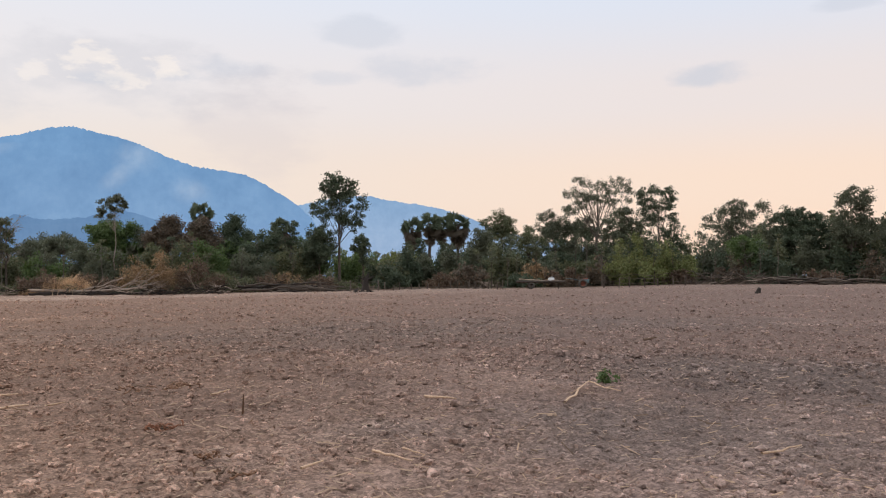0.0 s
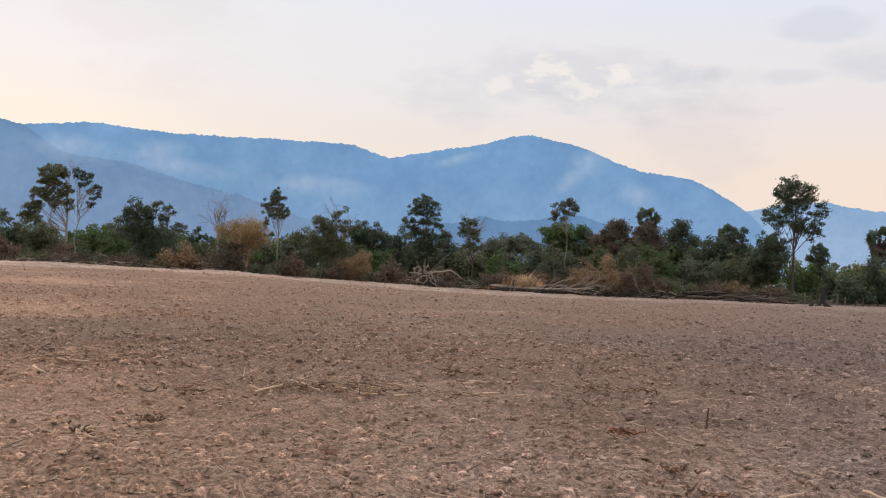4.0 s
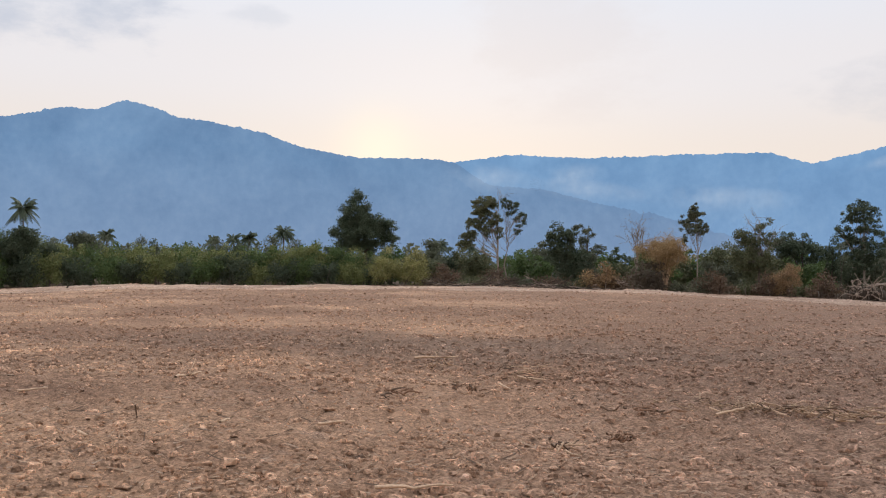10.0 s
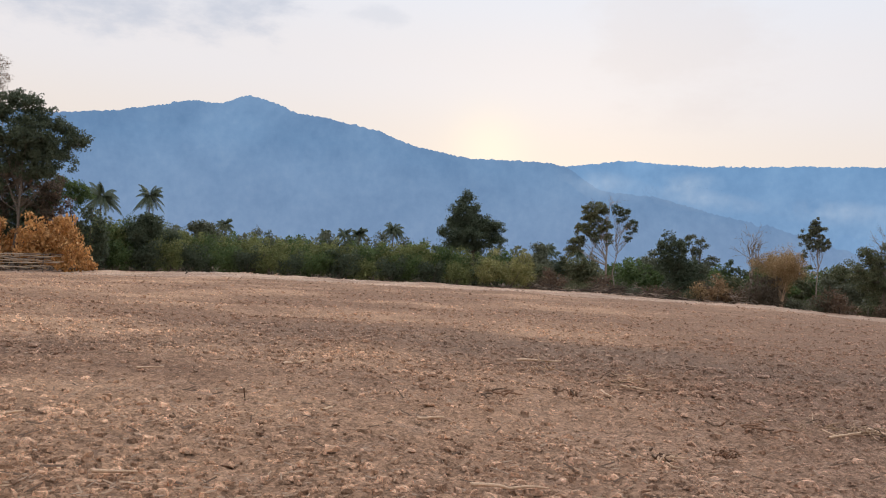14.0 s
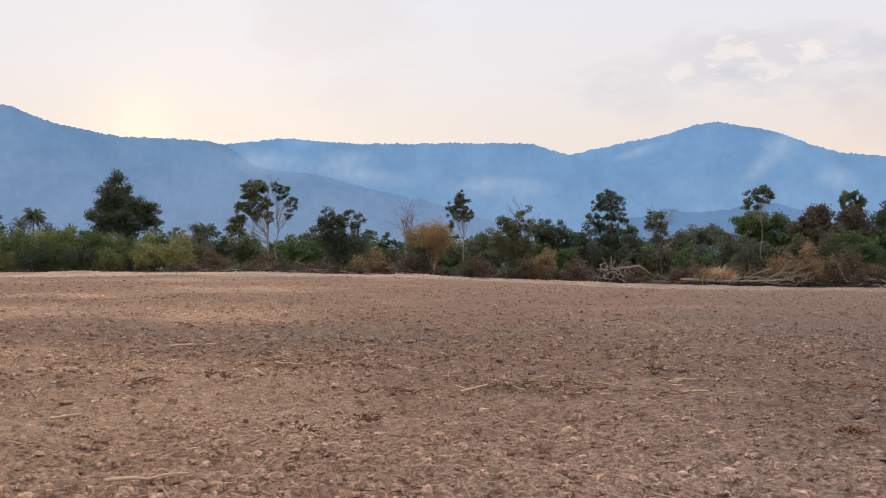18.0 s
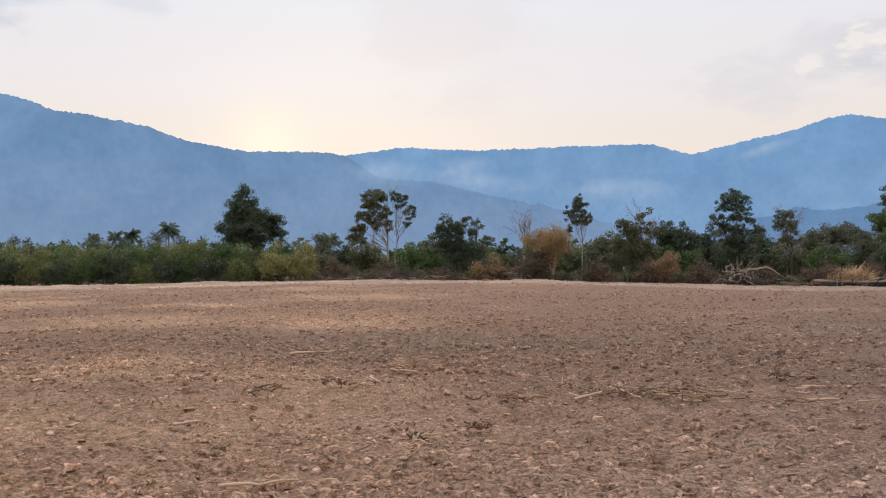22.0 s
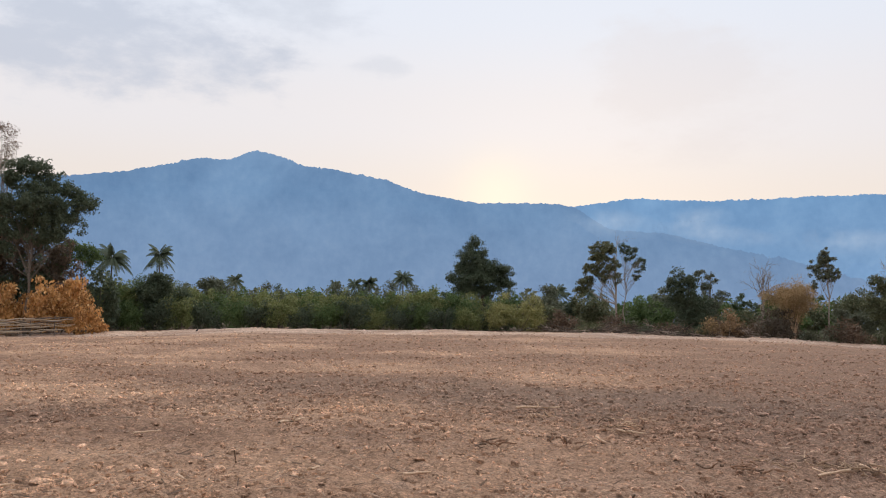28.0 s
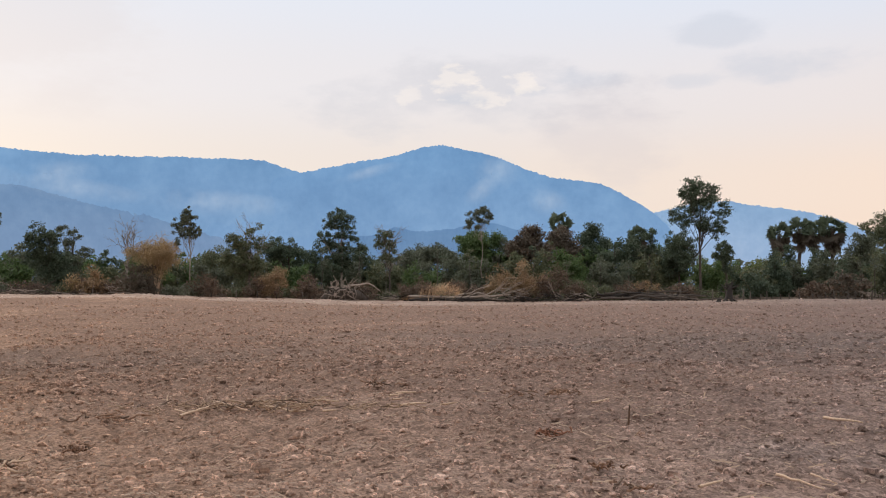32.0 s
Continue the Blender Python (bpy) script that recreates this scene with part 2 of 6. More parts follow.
    col = mix_node(nt, ramp_node(nt, lump, [(0.55, grey(0)), (0.68, grey(0.35))]), col, (0.50, 0.36, 0.28))
    # dark spots between crumbs: small shadows and holes put into the colour
    col = mix_node(nt, ramp_node(nt, fine, [(0.33, grey(0.4)), (0.45, grey(0))]), col, (0.150, 0.093, 0.064))
    speckle = noise_node(nt, 34.0, 5.0, 0.7, pos)
    col = mix_node(nt, ramp_node(nt, speckle, [(0.34, grey(0.65)), (0.43, grey(0))]), col, (0.11, 0.072, 0.054))
    col = mix_node(nt, ramp_node(nt, speckle, [(0.58, grey(0)), (0.68, grey(0.5))]), col, (0.58, 0.42, 0.33))
    wander = nt.nodes.new("ShaderNodeMath")
    wander.operation = "MULTIPLY_ADD"
    wander.inputs[1].default_value = 16.0
    nt.links.new(mid, wander.inputs[0])
    nt.links.new(far.outputs["Value"], wander.inputs[2])
    strip = ramp_node(nt, span(wander.outputs[0], 80, 120), [(0.2, grey(0)), (0.38, grey(.62)), (0.64, grey(.62)), (0.72, grey(0))])
    strip = mix_node(nt, 1.0, strip, ramp_node(nt, noise_node(nt, 0.3, 4.0, 0.6, pos), [(0.38, grey(.25)), (0.6, grey(1))]), "MULTIPLY")
    # pale sandy strip; in the west the lit bank's highlight is painted in
    col = mix_node(nt, strip, col, mix_node(nt, sandy, (0.28, 0.208, 0.165), (0.68, 0.52, 0.41)))
    col = mix_node(nt, span(wander.outputs[0], 110, 115), col, mix_node(nt, mid, (0.05, 0.036, 0.026), (0.15, 0.10, 0.065)))
    for scale, low, high in ((40.0, 0.62, 1.38), (14.0, 0.64, 1.04)):
        cell = nt.nodes.new("ShaderNodeTexVoronoi")
        cell.inputs["Scale"].default_value = scale
        nt.links.new(pos, cell.inputs["Vector"])
        shade = nt.nodes.new("ShaderNodeSeparateColor")
        nt.links.new(cell.outputs["Color"], shade.inputs[0])
        col = mix_node(nt, 1.0, col, ramp_node(nt, shade.outputs[0], [(0.0, grey(low)), (1.0, grey(high))]), "MULTIPLY")
    if lumps:
        col = mix_node(nt, 1.0, col, ramp_node(nt, geo.outputs["Random Per Island"], [(0.0, (0.7, 0.68, 0.66)), (0.08, (1.2, 1.2, 1.2)), (0.5, (1.55, 1.56, 1.57)), (1.0, (2.1, 2.14, 2.18))]), "MULTIPLY")
    nt.links.new(col, b.inputs["Base Color"])
    bump_node(nt, b, noise_node(nt, 11.0, 9.0, 0.78, pos), 0.9, 0.06)
    return m


def mountain_material(name, air, amount, high=400.0):
    """Dry forest under the haze of kilometres of blue evening air, which is put in as emission and lies thicker in the
    valleys.
    """
    m, nt, b = material(name, 1.0)
    pos = nt.nodes.new("ShaderNodeNewGeometry").outputs["Position"]
    coarse, fine = noise_node(nt, 0.004, 6.0, 0.6, pos), noise_node(nt, 0.03, 4.0, 0.6, pos)
    col = mix_node(nt, coarse, (0.05, 0.07, 0.05), (0.16, 0.13, 0.11))
    nt.links.new(mix_node(nt, 0.5, col, ramp_node(nt, fine, [(0.35, (0.03, 0.05, 0.03)), (0.65, (0.15, 0.14, 0.12))])), b.inputs["Base Color"])
    # haze painted as emission: air colour, paler drifts and a lighter foot
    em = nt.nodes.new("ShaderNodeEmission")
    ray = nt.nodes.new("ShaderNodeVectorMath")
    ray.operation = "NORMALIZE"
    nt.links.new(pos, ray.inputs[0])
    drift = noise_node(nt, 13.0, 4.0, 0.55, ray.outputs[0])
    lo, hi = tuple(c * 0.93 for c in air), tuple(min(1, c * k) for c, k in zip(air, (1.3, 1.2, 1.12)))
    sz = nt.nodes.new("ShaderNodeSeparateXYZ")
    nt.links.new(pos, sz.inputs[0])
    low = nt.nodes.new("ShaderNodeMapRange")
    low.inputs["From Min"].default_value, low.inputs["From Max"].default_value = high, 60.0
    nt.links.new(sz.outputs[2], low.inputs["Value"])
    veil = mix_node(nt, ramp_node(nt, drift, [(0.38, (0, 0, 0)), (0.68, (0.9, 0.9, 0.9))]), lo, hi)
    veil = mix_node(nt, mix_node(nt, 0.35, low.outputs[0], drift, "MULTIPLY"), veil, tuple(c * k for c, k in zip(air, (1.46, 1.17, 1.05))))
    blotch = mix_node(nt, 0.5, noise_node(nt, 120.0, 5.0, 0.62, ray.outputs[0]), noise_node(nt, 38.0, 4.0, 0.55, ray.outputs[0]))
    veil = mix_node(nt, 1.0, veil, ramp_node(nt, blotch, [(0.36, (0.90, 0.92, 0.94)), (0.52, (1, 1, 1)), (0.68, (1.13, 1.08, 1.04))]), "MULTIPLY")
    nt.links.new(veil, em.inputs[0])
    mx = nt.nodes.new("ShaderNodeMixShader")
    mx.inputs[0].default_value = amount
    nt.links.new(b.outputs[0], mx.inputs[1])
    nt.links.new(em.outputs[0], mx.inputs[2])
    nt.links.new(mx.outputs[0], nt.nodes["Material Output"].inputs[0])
    return m


def smoke_material():
    """Thin drifting smoke: a pale veil that glows of itself, torn by noise and fading at its rim."""
    m, nt, b = material("glowing_smoke", 1.0)
    nt.nodes.remove(b)
    tc = nt.nodes.new("ShaderNodeTexCoord")
    gen = tc.outputs["Generated"]
    mid = nt.nodes.new("ShaderNodeVectorMath")
    mid.operation = "DISTANCE"
    mid.inputs[1].default_value = (0.5, 0.0, 0.5)
    face = nt.nodes.new("ShaderNodeVectorMath")
    face.operation = "MULTIPLY"
    face.inputs[1].default_value = (1, 0, 1)
    nt.links.new(gen, face.inputs[0])
    nt.links.new(face.outputs[0], mid.inputs[0])
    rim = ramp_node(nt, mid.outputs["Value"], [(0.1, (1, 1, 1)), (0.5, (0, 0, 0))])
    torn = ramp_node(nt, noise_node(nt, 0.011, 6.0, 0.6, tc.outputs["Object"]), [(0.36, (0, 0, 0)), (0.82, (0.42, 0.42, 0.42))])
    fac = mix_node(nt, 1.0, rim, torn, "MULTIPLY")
    # skylight scattered in the smoke, put in as a steady pale emission
    smoke_glow = nt.nodes.new("ShaderNodeEmission")
    smoke_glow.inputs[0].default_value = (0.62, 0.70, 0.80, 1)
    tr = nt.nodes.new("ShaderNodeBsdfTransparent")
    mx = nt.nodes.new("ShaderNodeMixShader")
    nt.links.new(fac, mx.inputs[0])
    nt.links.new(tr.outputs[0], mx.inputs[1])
    nt.links.new(smoke_glow.outputs[0], mx.inputs[2])
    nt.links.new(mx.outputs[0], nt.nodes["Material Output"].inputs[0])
    return m


SOIL = soil_material("ploughed_soil")
CLOD = soil_material("broken_clods", True)
STRAW = grainy("dry_straw", (0.48, 0.31, 0.20), (0.76, 0.54, 0.37), 3.0, 40.0, 0.8)
DARKSTICK = grainy("old_stick", (0.10, 0.065, 0.045), (0.24, 0.16, 0.11), 3.0, 40.0, 0.85)
BARK = grainy("grey_bark", (0.09, 0.072, 0.058), (0.20, 0.165, 0.135), 0.8, 9.0, 0.9)
PALE_BARK = grainy("pale_bark", (0.19, 0.155, 0.12), (0.38, 0.32, 0.26), 0.8, 9.0, 0.9)
DARK_BARK = grainy("dark_bark", (0.05, 0.04, 0.033), (0.12, 0.095, 0.075), 0.8, 9.0, 0.9)
LOG = grainy("weathered_log", (0.17, 0.125, 0.095), (0.50, 0.40, 0.32), 1.2, 14.0, 0.9)
CHARRED = grainy("charred_wood", (0.012, 0.010, 0.009), (0.06, 0.048, 0.04), 1.2, 14.0, 0.9)
POLE = grainy("split_pole", (0.28, 0.21, 0.15), (0.52, 0.42, 0.31), 1.5, 18.0, 0.85)
DEEP = leafy("deep_green_leaves", (0.050, 0.070, 0.047), (0.125, 0.154, 0.092))
GREEN = leafy("green_leaves", (0.045, 0.076, 0.030), (0.140, 0.196, 0.070), dull=0.88)
OLIVE = leafy("olive_leaves", (0.076, 0.088, 0.048), (0.179, 0.191, 0.101), (0.231, 0.205, 0.116))
GREY = leafy("grey_green_leaves", (0.076, 0.085, 0.060), (0.182, 0.194, 0.124))
LIME = leafy("yellow_green_leaves", (0.090, 0.112, 0.042), (0.225, 0.250, 0.092), (0.34, 0.31, 0.14), dull=0.9)
GOLD = leafy("dry_golden_leaves", (0.150, 0.098, 0.056), (0.340, 0.225, 0.122), (0.48, 0.34, 0.20), dull=1.0)
RUST = leafy("dry_orange_leaves", (0.110, 0.055, 0.028), (0.570, 0.310, 0.115), (0.74, 0.50, 0.24), dull=1.15)
BROWN = leafy("brown_scrub_leaves", (0.086, 0.063, 0.048), (0.218, 0.149, 0.103), (0.30, 0.20, 0.13))
MAROON = leafy("red_brown_leaves", (0.080, 0.069, 0.054), (0.188, 0.147, 0.107), (0.275, 0.175, 0.112))
PALM = leafy("dark_palm_fronds", (0.055, 0.076, 0.052), (0.150, 0.182, 0.112))
SKIRT = leafy("dead_palm_leaves", (0.070, 0.058, 0.044), (0.165, 0.132, 0.096))
YELLOW = leafy("bright_yellow_green_leaves", (0.135, 0.140, 0.052), (0.310, 0.300, 0.115), (0.42, 0.36, 0.17), dull=0.88)
BLEACH = leafy("bleached_grass", (0.34, 0.22, 0.13), (0.66, 0.45, 0.27), (0.80, 0.60, 0.39), dull=1.0)
BAMBOO = leafy("dry_bamboo_leaves", (0.20, 0.135, 0.070), (0.43, 0.30, 0.150), (0.55, 0.40, 0.22), dull=0.82)

# ---- geometry helpers ----


def polar(az, d, z=0.0):
    return Vector((d * math.sin(radians(az)), d * math.cos(radians(az)), z))


def mesh_from(name, verts, faces, mat, smooth=False, normals=None):
    """A mesh from an array of points and an array of triangles or quads; foliage brings its own soft normals."""
    verts, faces = np.asarray(verts, dtype=np.float32), np.asarray(faces, dtype=np.int32)
    me = bpy.data.meshes.new(name)
    n, k = faces.shape
    me.vertices.add(len(verts))
    me.vertices.foreach_set("co", verts.ravel())
    me.loops.add(n * k)
    me.loops.foreach_set("vertex_index", faces.ravel())
    me.polygons.add(n)
    me.polygons.foreach_set("loop_start", np.arange(n, dtype=np.int32) * k)
    me.polygons.foreach_set("use_smooth", np.full(n, smooth))
    me.update(calc_edges=True)
    if normals is not None:
        soft = me.attributes.new("custom_normal", "FLOAT_VECTOR", "POINT")
        soft.data.foreach_set("vector", np.asarray(normals, dtype=np.float32).ravel())
    me.materials.append(mat)
    return me


def part_mesh(name, me, parent, label=""):
    ob = new(name, me)
    ob.parent = parent
    return tagged(ob, label) if label else ob


def hash_noise(ix, iy, seed):
    h = (ix * 374761393 + iy * 668265263 + seed * 974634777) & 0x7FFFFFFF
    h = ((h ^ (h >> 13)) * 1274126177) & 0x7FFFFFFF
    return ((h ^ (h >> 16)) & 0xFFFF) / 65535.0


def value_noise(x, y, seed):
    """Smooth noise from 0 to 1 over arrays of places."""
    fx, fy = np.floor(x), np.floor(y)
    ix, iy = fx.astype(np.int64), fy.astype(np.int64)
    u, v = x - fx, y - fy
    u, v = u * u * (3 - 2 * u), v * v * (3 - 2 * v)
    a, b = hash_noise(ix, iy, seed), hash_noise(ix + 1, iy, seed)
    c, d = hash_noise(ix, iy + 1, seed), hash_noise(ix + 1, iy + 1, seed)
    return (a * (1 - u) + b * u) * (1 - v) + (c * (1 - u) + d * u) * v


def smoothstep(a, b, x):
    t = np.clip((x - a) / (b - a), 0, 1)
    return t * t * (3 - 2 * t)


EDGE_AZ = [-180, -110, -88, -82, -75, -66, -55, -48, -41, -34, -28, -20, -13, -6, 0, 8, 15, 25, 60, 180]
EDGE_Z = [0, -0.8, -0.9, -0.5, -0.05, 0.2, 0.45, 0.4, 0.25, -0.05, -0.35, -0.4, -0.3, -0.15, 0.0, 0.15, 0.5, 0.6, 0.3, 0]


def lie(x, y):
    """The lie of the land: the field's far edge rises and dips a little."""
    x, y = np.asarray(x, dtype=float), np.asarray(y, dtype=float)
    r, az = np.hypot(x, y), np.degrees(np.arctan2(x, y))
    z = np.interp(az, EDGE_AZ, EDGE_Z) * smoothstep(25, 98, r)
    return z * (1 - 0.7 * smoothstep(150, 400, r))


def soil_height(x, y):
    """The tilled surface: swells and hollows, shallow furrow ridges, and a low bank along the western edge."""
    x, y = np.asarray(x, dtype=float), np.asarray(y, dtype=float)
    r, az = np.hypot(x, y), np.degrees(np.arctan2(x, y))
    z = 0.24 * smoothstep(38, 75, r) * (value_noise(x / 13, y / 13, 15) - 0.5) + 0.26 * (value_noise(x / 9, y / 9, 1) - 0.5) + 0.16 * (value_noise(x / 2.3, y / 2.3, 2) - 0.5)
    z += 0.09 * (value_noise(x / 0.8, y / 0.8, 3) - 0.5) - 0.05 * np.abs(value_noise(x / 1.3, y / 1.3, 8) - 0.5)
    bank = smoothstep(91, 95, r) * (1 - smoothstep(96.5, 99.5, r)) * smoothstep(-92, -86, az) * (1 - smoothstep(-52, -40, az))
    z += bank * (0.04 + 0.34 * value_noise(x / 4.1, y / 4.1, 12) * value_noise(x / 1.5, y / 1.5, 13))
    z += 0.06 * np.abs(value_noise(x / 0.3, y / 0.3, 14) - 0.5) + (0.06 + 0.0004 * np.minimum(r, 110)) * (np.abs(value_noise(x / 0.14, y / 0.14, 4) - 0.5) - 0.2)
    return lie(x, y) + z * (1 - smoothstep(99, 106, r))


def ground_z(p):
    return float(lie(p[0], p[1]))


def tube(points, radii, sides=7):
    """A tapered round limb along a line of points: vertices and quads."""
    pts = [Vector(p) for p in points]
    verts, faces = [], []
    for i, (p, r) in enumerate(zip(pts, radii)):
        d = (pts[min(i + 1, len(pts) - 1)] - pts[max(i - 1, 0)]).normalized()
        a = d.orthogonal().normalized()
        b = d.cross(a)
        for s in range(sides):
            t = 2 * math.pi * s / sides
            verts.append(p + (a * math.cos(t) + b * math.sin(t)) * r)
    for i in range(len(pts) - 1):
        for s in range(sides):
            s2 = (s + 1) % sides
            faces.append((i * sides + s, i * sides + s2, (i + 1) * sides + s2, (i + 1) * sides + s))
    verts.append(pts[-1])
    tip = len(verts) - 1
    for s in range(sides):
        k = (len(pts) - 1) * sides
        faces.append((k + s, k + (s + 1) % sides, tip, tip))
    return verts, faces


def tubes_mesh(name, lines, mat):
    """Several limbs in one mesh."""
    verts, faces = [], []
    for pts, rad, sides in lines:
        v, f = tube(pts, rad, sides)
        o = len(verts)
        verts += v
        faces += [tuple(i + o for i in q) for q in f]
    me = bpy.data.meshes.new(name)
    me.from_pydata([tuple(v) for v in verts], [], [q if q[2] != q[3] else q[:3] for q in faces])
    for p in me.polygons:
        p.use_smooth = True
    me.materials.append(mat)
    return me


def crooked(rng, a, b, wobble, n=5):
    """Points of a slightly crooked line from a to b."""
    a, b = Vector(a), Vector(b)
    out = [a]
    for i in range(1, n):
        k = i / n
        out.append(a.lerp(b, k) + Vector(rng.normal(0, wobble, 3)) * math.sin(math.pi * k))
    return out + [b]


def sprays(rng, centres, radii, per, size, flat=0.7, droop=0.0):
    """Pointed leaf sprays scattered about clump centres: vertices, triangles and soft normals that turn away from clump and crown."""
    centres, radii = np.asarray(centres, float), np.asarray(radii, float)
    n = len(centres) * per
    c = np.repeat(centres, per, 0)
    r = np.repeat(radii, per)[:, None]
    d = rng.normal(0, 1, (n, 3))
    d /= np.linalg.norm(d, axis=1)[:, None]
    p = c + d * r * rng.uniform(0.1, 1.0, (n, 1)) ** 0.6 * (1 + 0.4 * rng.random((n, 1)) ** 4) * np.array([1, 1, flat])
    heart = centres.mean(0)
    core = p - heart
    core /= np.linalg.norm(core, axis=1)[:, None] + 0.3
    out = d * 0.75 + core * 0.55 + rng.normal(0, 0.3, (n, 3)) + np.array([0, 0, 0.12])
    out /= np.linalg.norm(out, axis=1)[:, None]
    a = rng.normal(0, 1, (n, 3))
    a[:, 2] -= droop
    a /= np.linalg.norm(a, axis=1)[:, None]
    b = np.cross(a, rng.normal(0, 1, (n, 3)))
    b /= np.linalg.norm(b, axis=1)[:, None]
    b *= np.where((np.cross(a, b) * out).sum(1) > 0, -1.0, 1.0)[:, None]
    s = size * rng.uniform(0.55, 1.4, (n, 1))
    a, b = a * s, b * s
    v = np.stack([p - a * 0.7 - b * 0.55, p - a * 0.5 + b * 0.55, p + a * 0.95], 1).reshape(-1, 3)
    return v, np.arange(n * 3).reshape(-1, 3), np.repeat(out, 3, 0)


def blob_clumps(rng, blobs, count, hollow=0.35):
    """Clump centres in a set of ellipsoids (x, y, z, rx, ry, rz), mostly near the outside."""
    vol = np.array([b[3] * b[4] * b[5] for b in blobs]) ** 0.75
    pick = rng.choice(len(blobs), count, p=vol / vol.sum())
    d = rng.normal(0, 1, (count, 3))
    d /= np.linalg.norm(d, axis=1)[:, None]
    k = rng.uniform(hollow, 1.1, (count, 1))
    bl = np.array(blobs)[pick]
    return bl[:, :3] + d * k * bl[:, 3:]


def empty_thing(name, az, d, label, category, group="", turn=None, sink=0.0):
    e = new(name)
    p = polar(az, d)
    p.z = ground_z(p) - sink
    e.matrix_world = Matrix.Translation(p) @ Matrix.Rotation(radians(-az if turn is None else turn), 4, "Z")
    return tagged(e, label, category, group)


def broadleaf(az, d, top, blobs, leaf, bark, label, seed, trunk_r=0.16, clumps=70, per=58, size=0.2, clump_r=0.75,
              limbs=9, fork=0.45, lean=0.0, bare=0, group="", flat=0.75, name="tree", twin=0.0, multi=0):
    """A tree with a tapered trunk, limbs that reach its clumps and a crown of loose leaf sprays.
    Local x runs across the view, blobs are (x, z, half width, half height)."""
    rng = np.random.default_rng(seed)
    thing = empty_thing(name, az, d, label, "tree", group, sink=0.1)
    ell = [(b[0], rng.normal(0, 0.15 * b[2]), b[1], b[2], b[2] * 0.85, b[3]) for b in blobs]
    cc = blob_clumps(rng, ell, clumps)
    v, f, nv = sprays(rng, cc, rng.uniform(0.7, 1.35, len(cc)) * clump_r, int(per * 2.3), size * 0.72, flat)
    head = Vector((lean, 0, top * 0.86))
    stem = crooked(rng, (0, 0, 0), head, 0.012 * top, 7)
    radii = [trunk_r * (1.25 if i == 0 else 1 - 0.8 * i / 7) for i in range(8)]
    part_mesh("trunk", tubes_mesh("trunk", [(stem, radii, 9)], bark), thing)
    if twin:
        stem2 = crooked(rng, (0.2, 0, 0), (twin, 0.3, top * 0.8), 0.015 * top, 7)
        part_mesh("trunk", tubes_mesh("trunk", [(stem2, [r * 0.75 for r in radii], 8)], bark), thing)
    order = np.argsort(rng.random(len(cc)))
    for j in range(multi):
        c = Vector(cc[order[-1 - j]])
        s = Vector((rng.normal(0, .18), rng.normal(0, .18), 0))
        mid = s.lerp(c, .5) + Vector((-(c.x - s.x) * .22, 0, .04 * top))
        part_mesh("stem", tubes_mesh("stem", [([s, s.lerp(mid, .5), mid, mid.lerp(c, .5), c], [trunk_r * k for k in (.62, .52, .42, .3, .12)], 6)] + twigs(rng, mid, mid.lerp(c, .9) + Vector((rng.normal(0, .6), 0, 0)), trunk_r * .22, 1), bark), thing)
    for i in order[:limbs]:
        c = Vector(cc[i])
        k = min(0.95, max(fork * 0.92, (c.z / top) * rng.uniform(0.55, 0.85)))
        s = stem[0].lerp(head, k)
        lr = trunk_r * 0.42 * (1.1 - k)
        mid = s.lerp(c, 0.5) + Vector((0, 0, -0.06 * (c - s).length))
        lines = [([s, s.lerp(mid, 0.5), mid, mid.lerp(c, 0.5), c], [lr, lr * 0.8, lr * 0.6, lr * 0.42, lr * 0.2], 6)]
        for j in range(3):
            e = Vector(cc[order[int(rng.integers(len(order)))]])
            e = mid.lerp(e, min(1.0, 1.6 / max(0.1, (e - mid).length)))
            lines.append(([mid, mid.lerp(e, 0.5) + Vector(rng.normal(0, 0.08, 3)), e], [lr * 0.45, lr * 0.3, lr * 0.1], 4))
        part_mesh("limb", tubes_mesh("limb", lines, bark), thing)
    for j in range(bare):
        a = rng.uniform(0, 2 * math.pi)
        k = rng.uniform(0.45, 0.95)
        s = stem[0].lerp(head, k)
        e = s + Vector((math.cos(a) * 1.1, math.sin(a), rng.uniform(0.9, 1.8))) * rng.uniform(0.12, 0.2) * top
        part_mesh("bare_branch", tubes_mesh("bare_branch", twigs(rng, s, e, trunk_r * 0.3, 2), PALE_BARK), thing, "leafless grey branch")
    part_mesh("crown", mesh_from("crown", v, f, leaf, normals=nv), thing)
    return thing


def twigs(rng, a, b, r, depth):
    """A forked leafless branch as limbs."""
    a, b = Vector(a), Vector(b)
    pts = crooked(rng, a, b, 0.05 * (b - a).length, 4)
    out = [(pts, [r * (1 - 0.7 * i / 4) for i in range(5)], 5)]
    if depth:
        for j in range(4):
            k = rng.uniform(0.35, 0.95)
            s = a.lerp(b, k)
            L = (b - a).length * rng.uniform(0.35, 0.6)
            e = s + ((b - a).normalized() + Vector(rng.normal(0, 0.55, 3))).normalized() * L
            out += twigs(rng, s, e, r * 0.45, depth - 1)
    return out


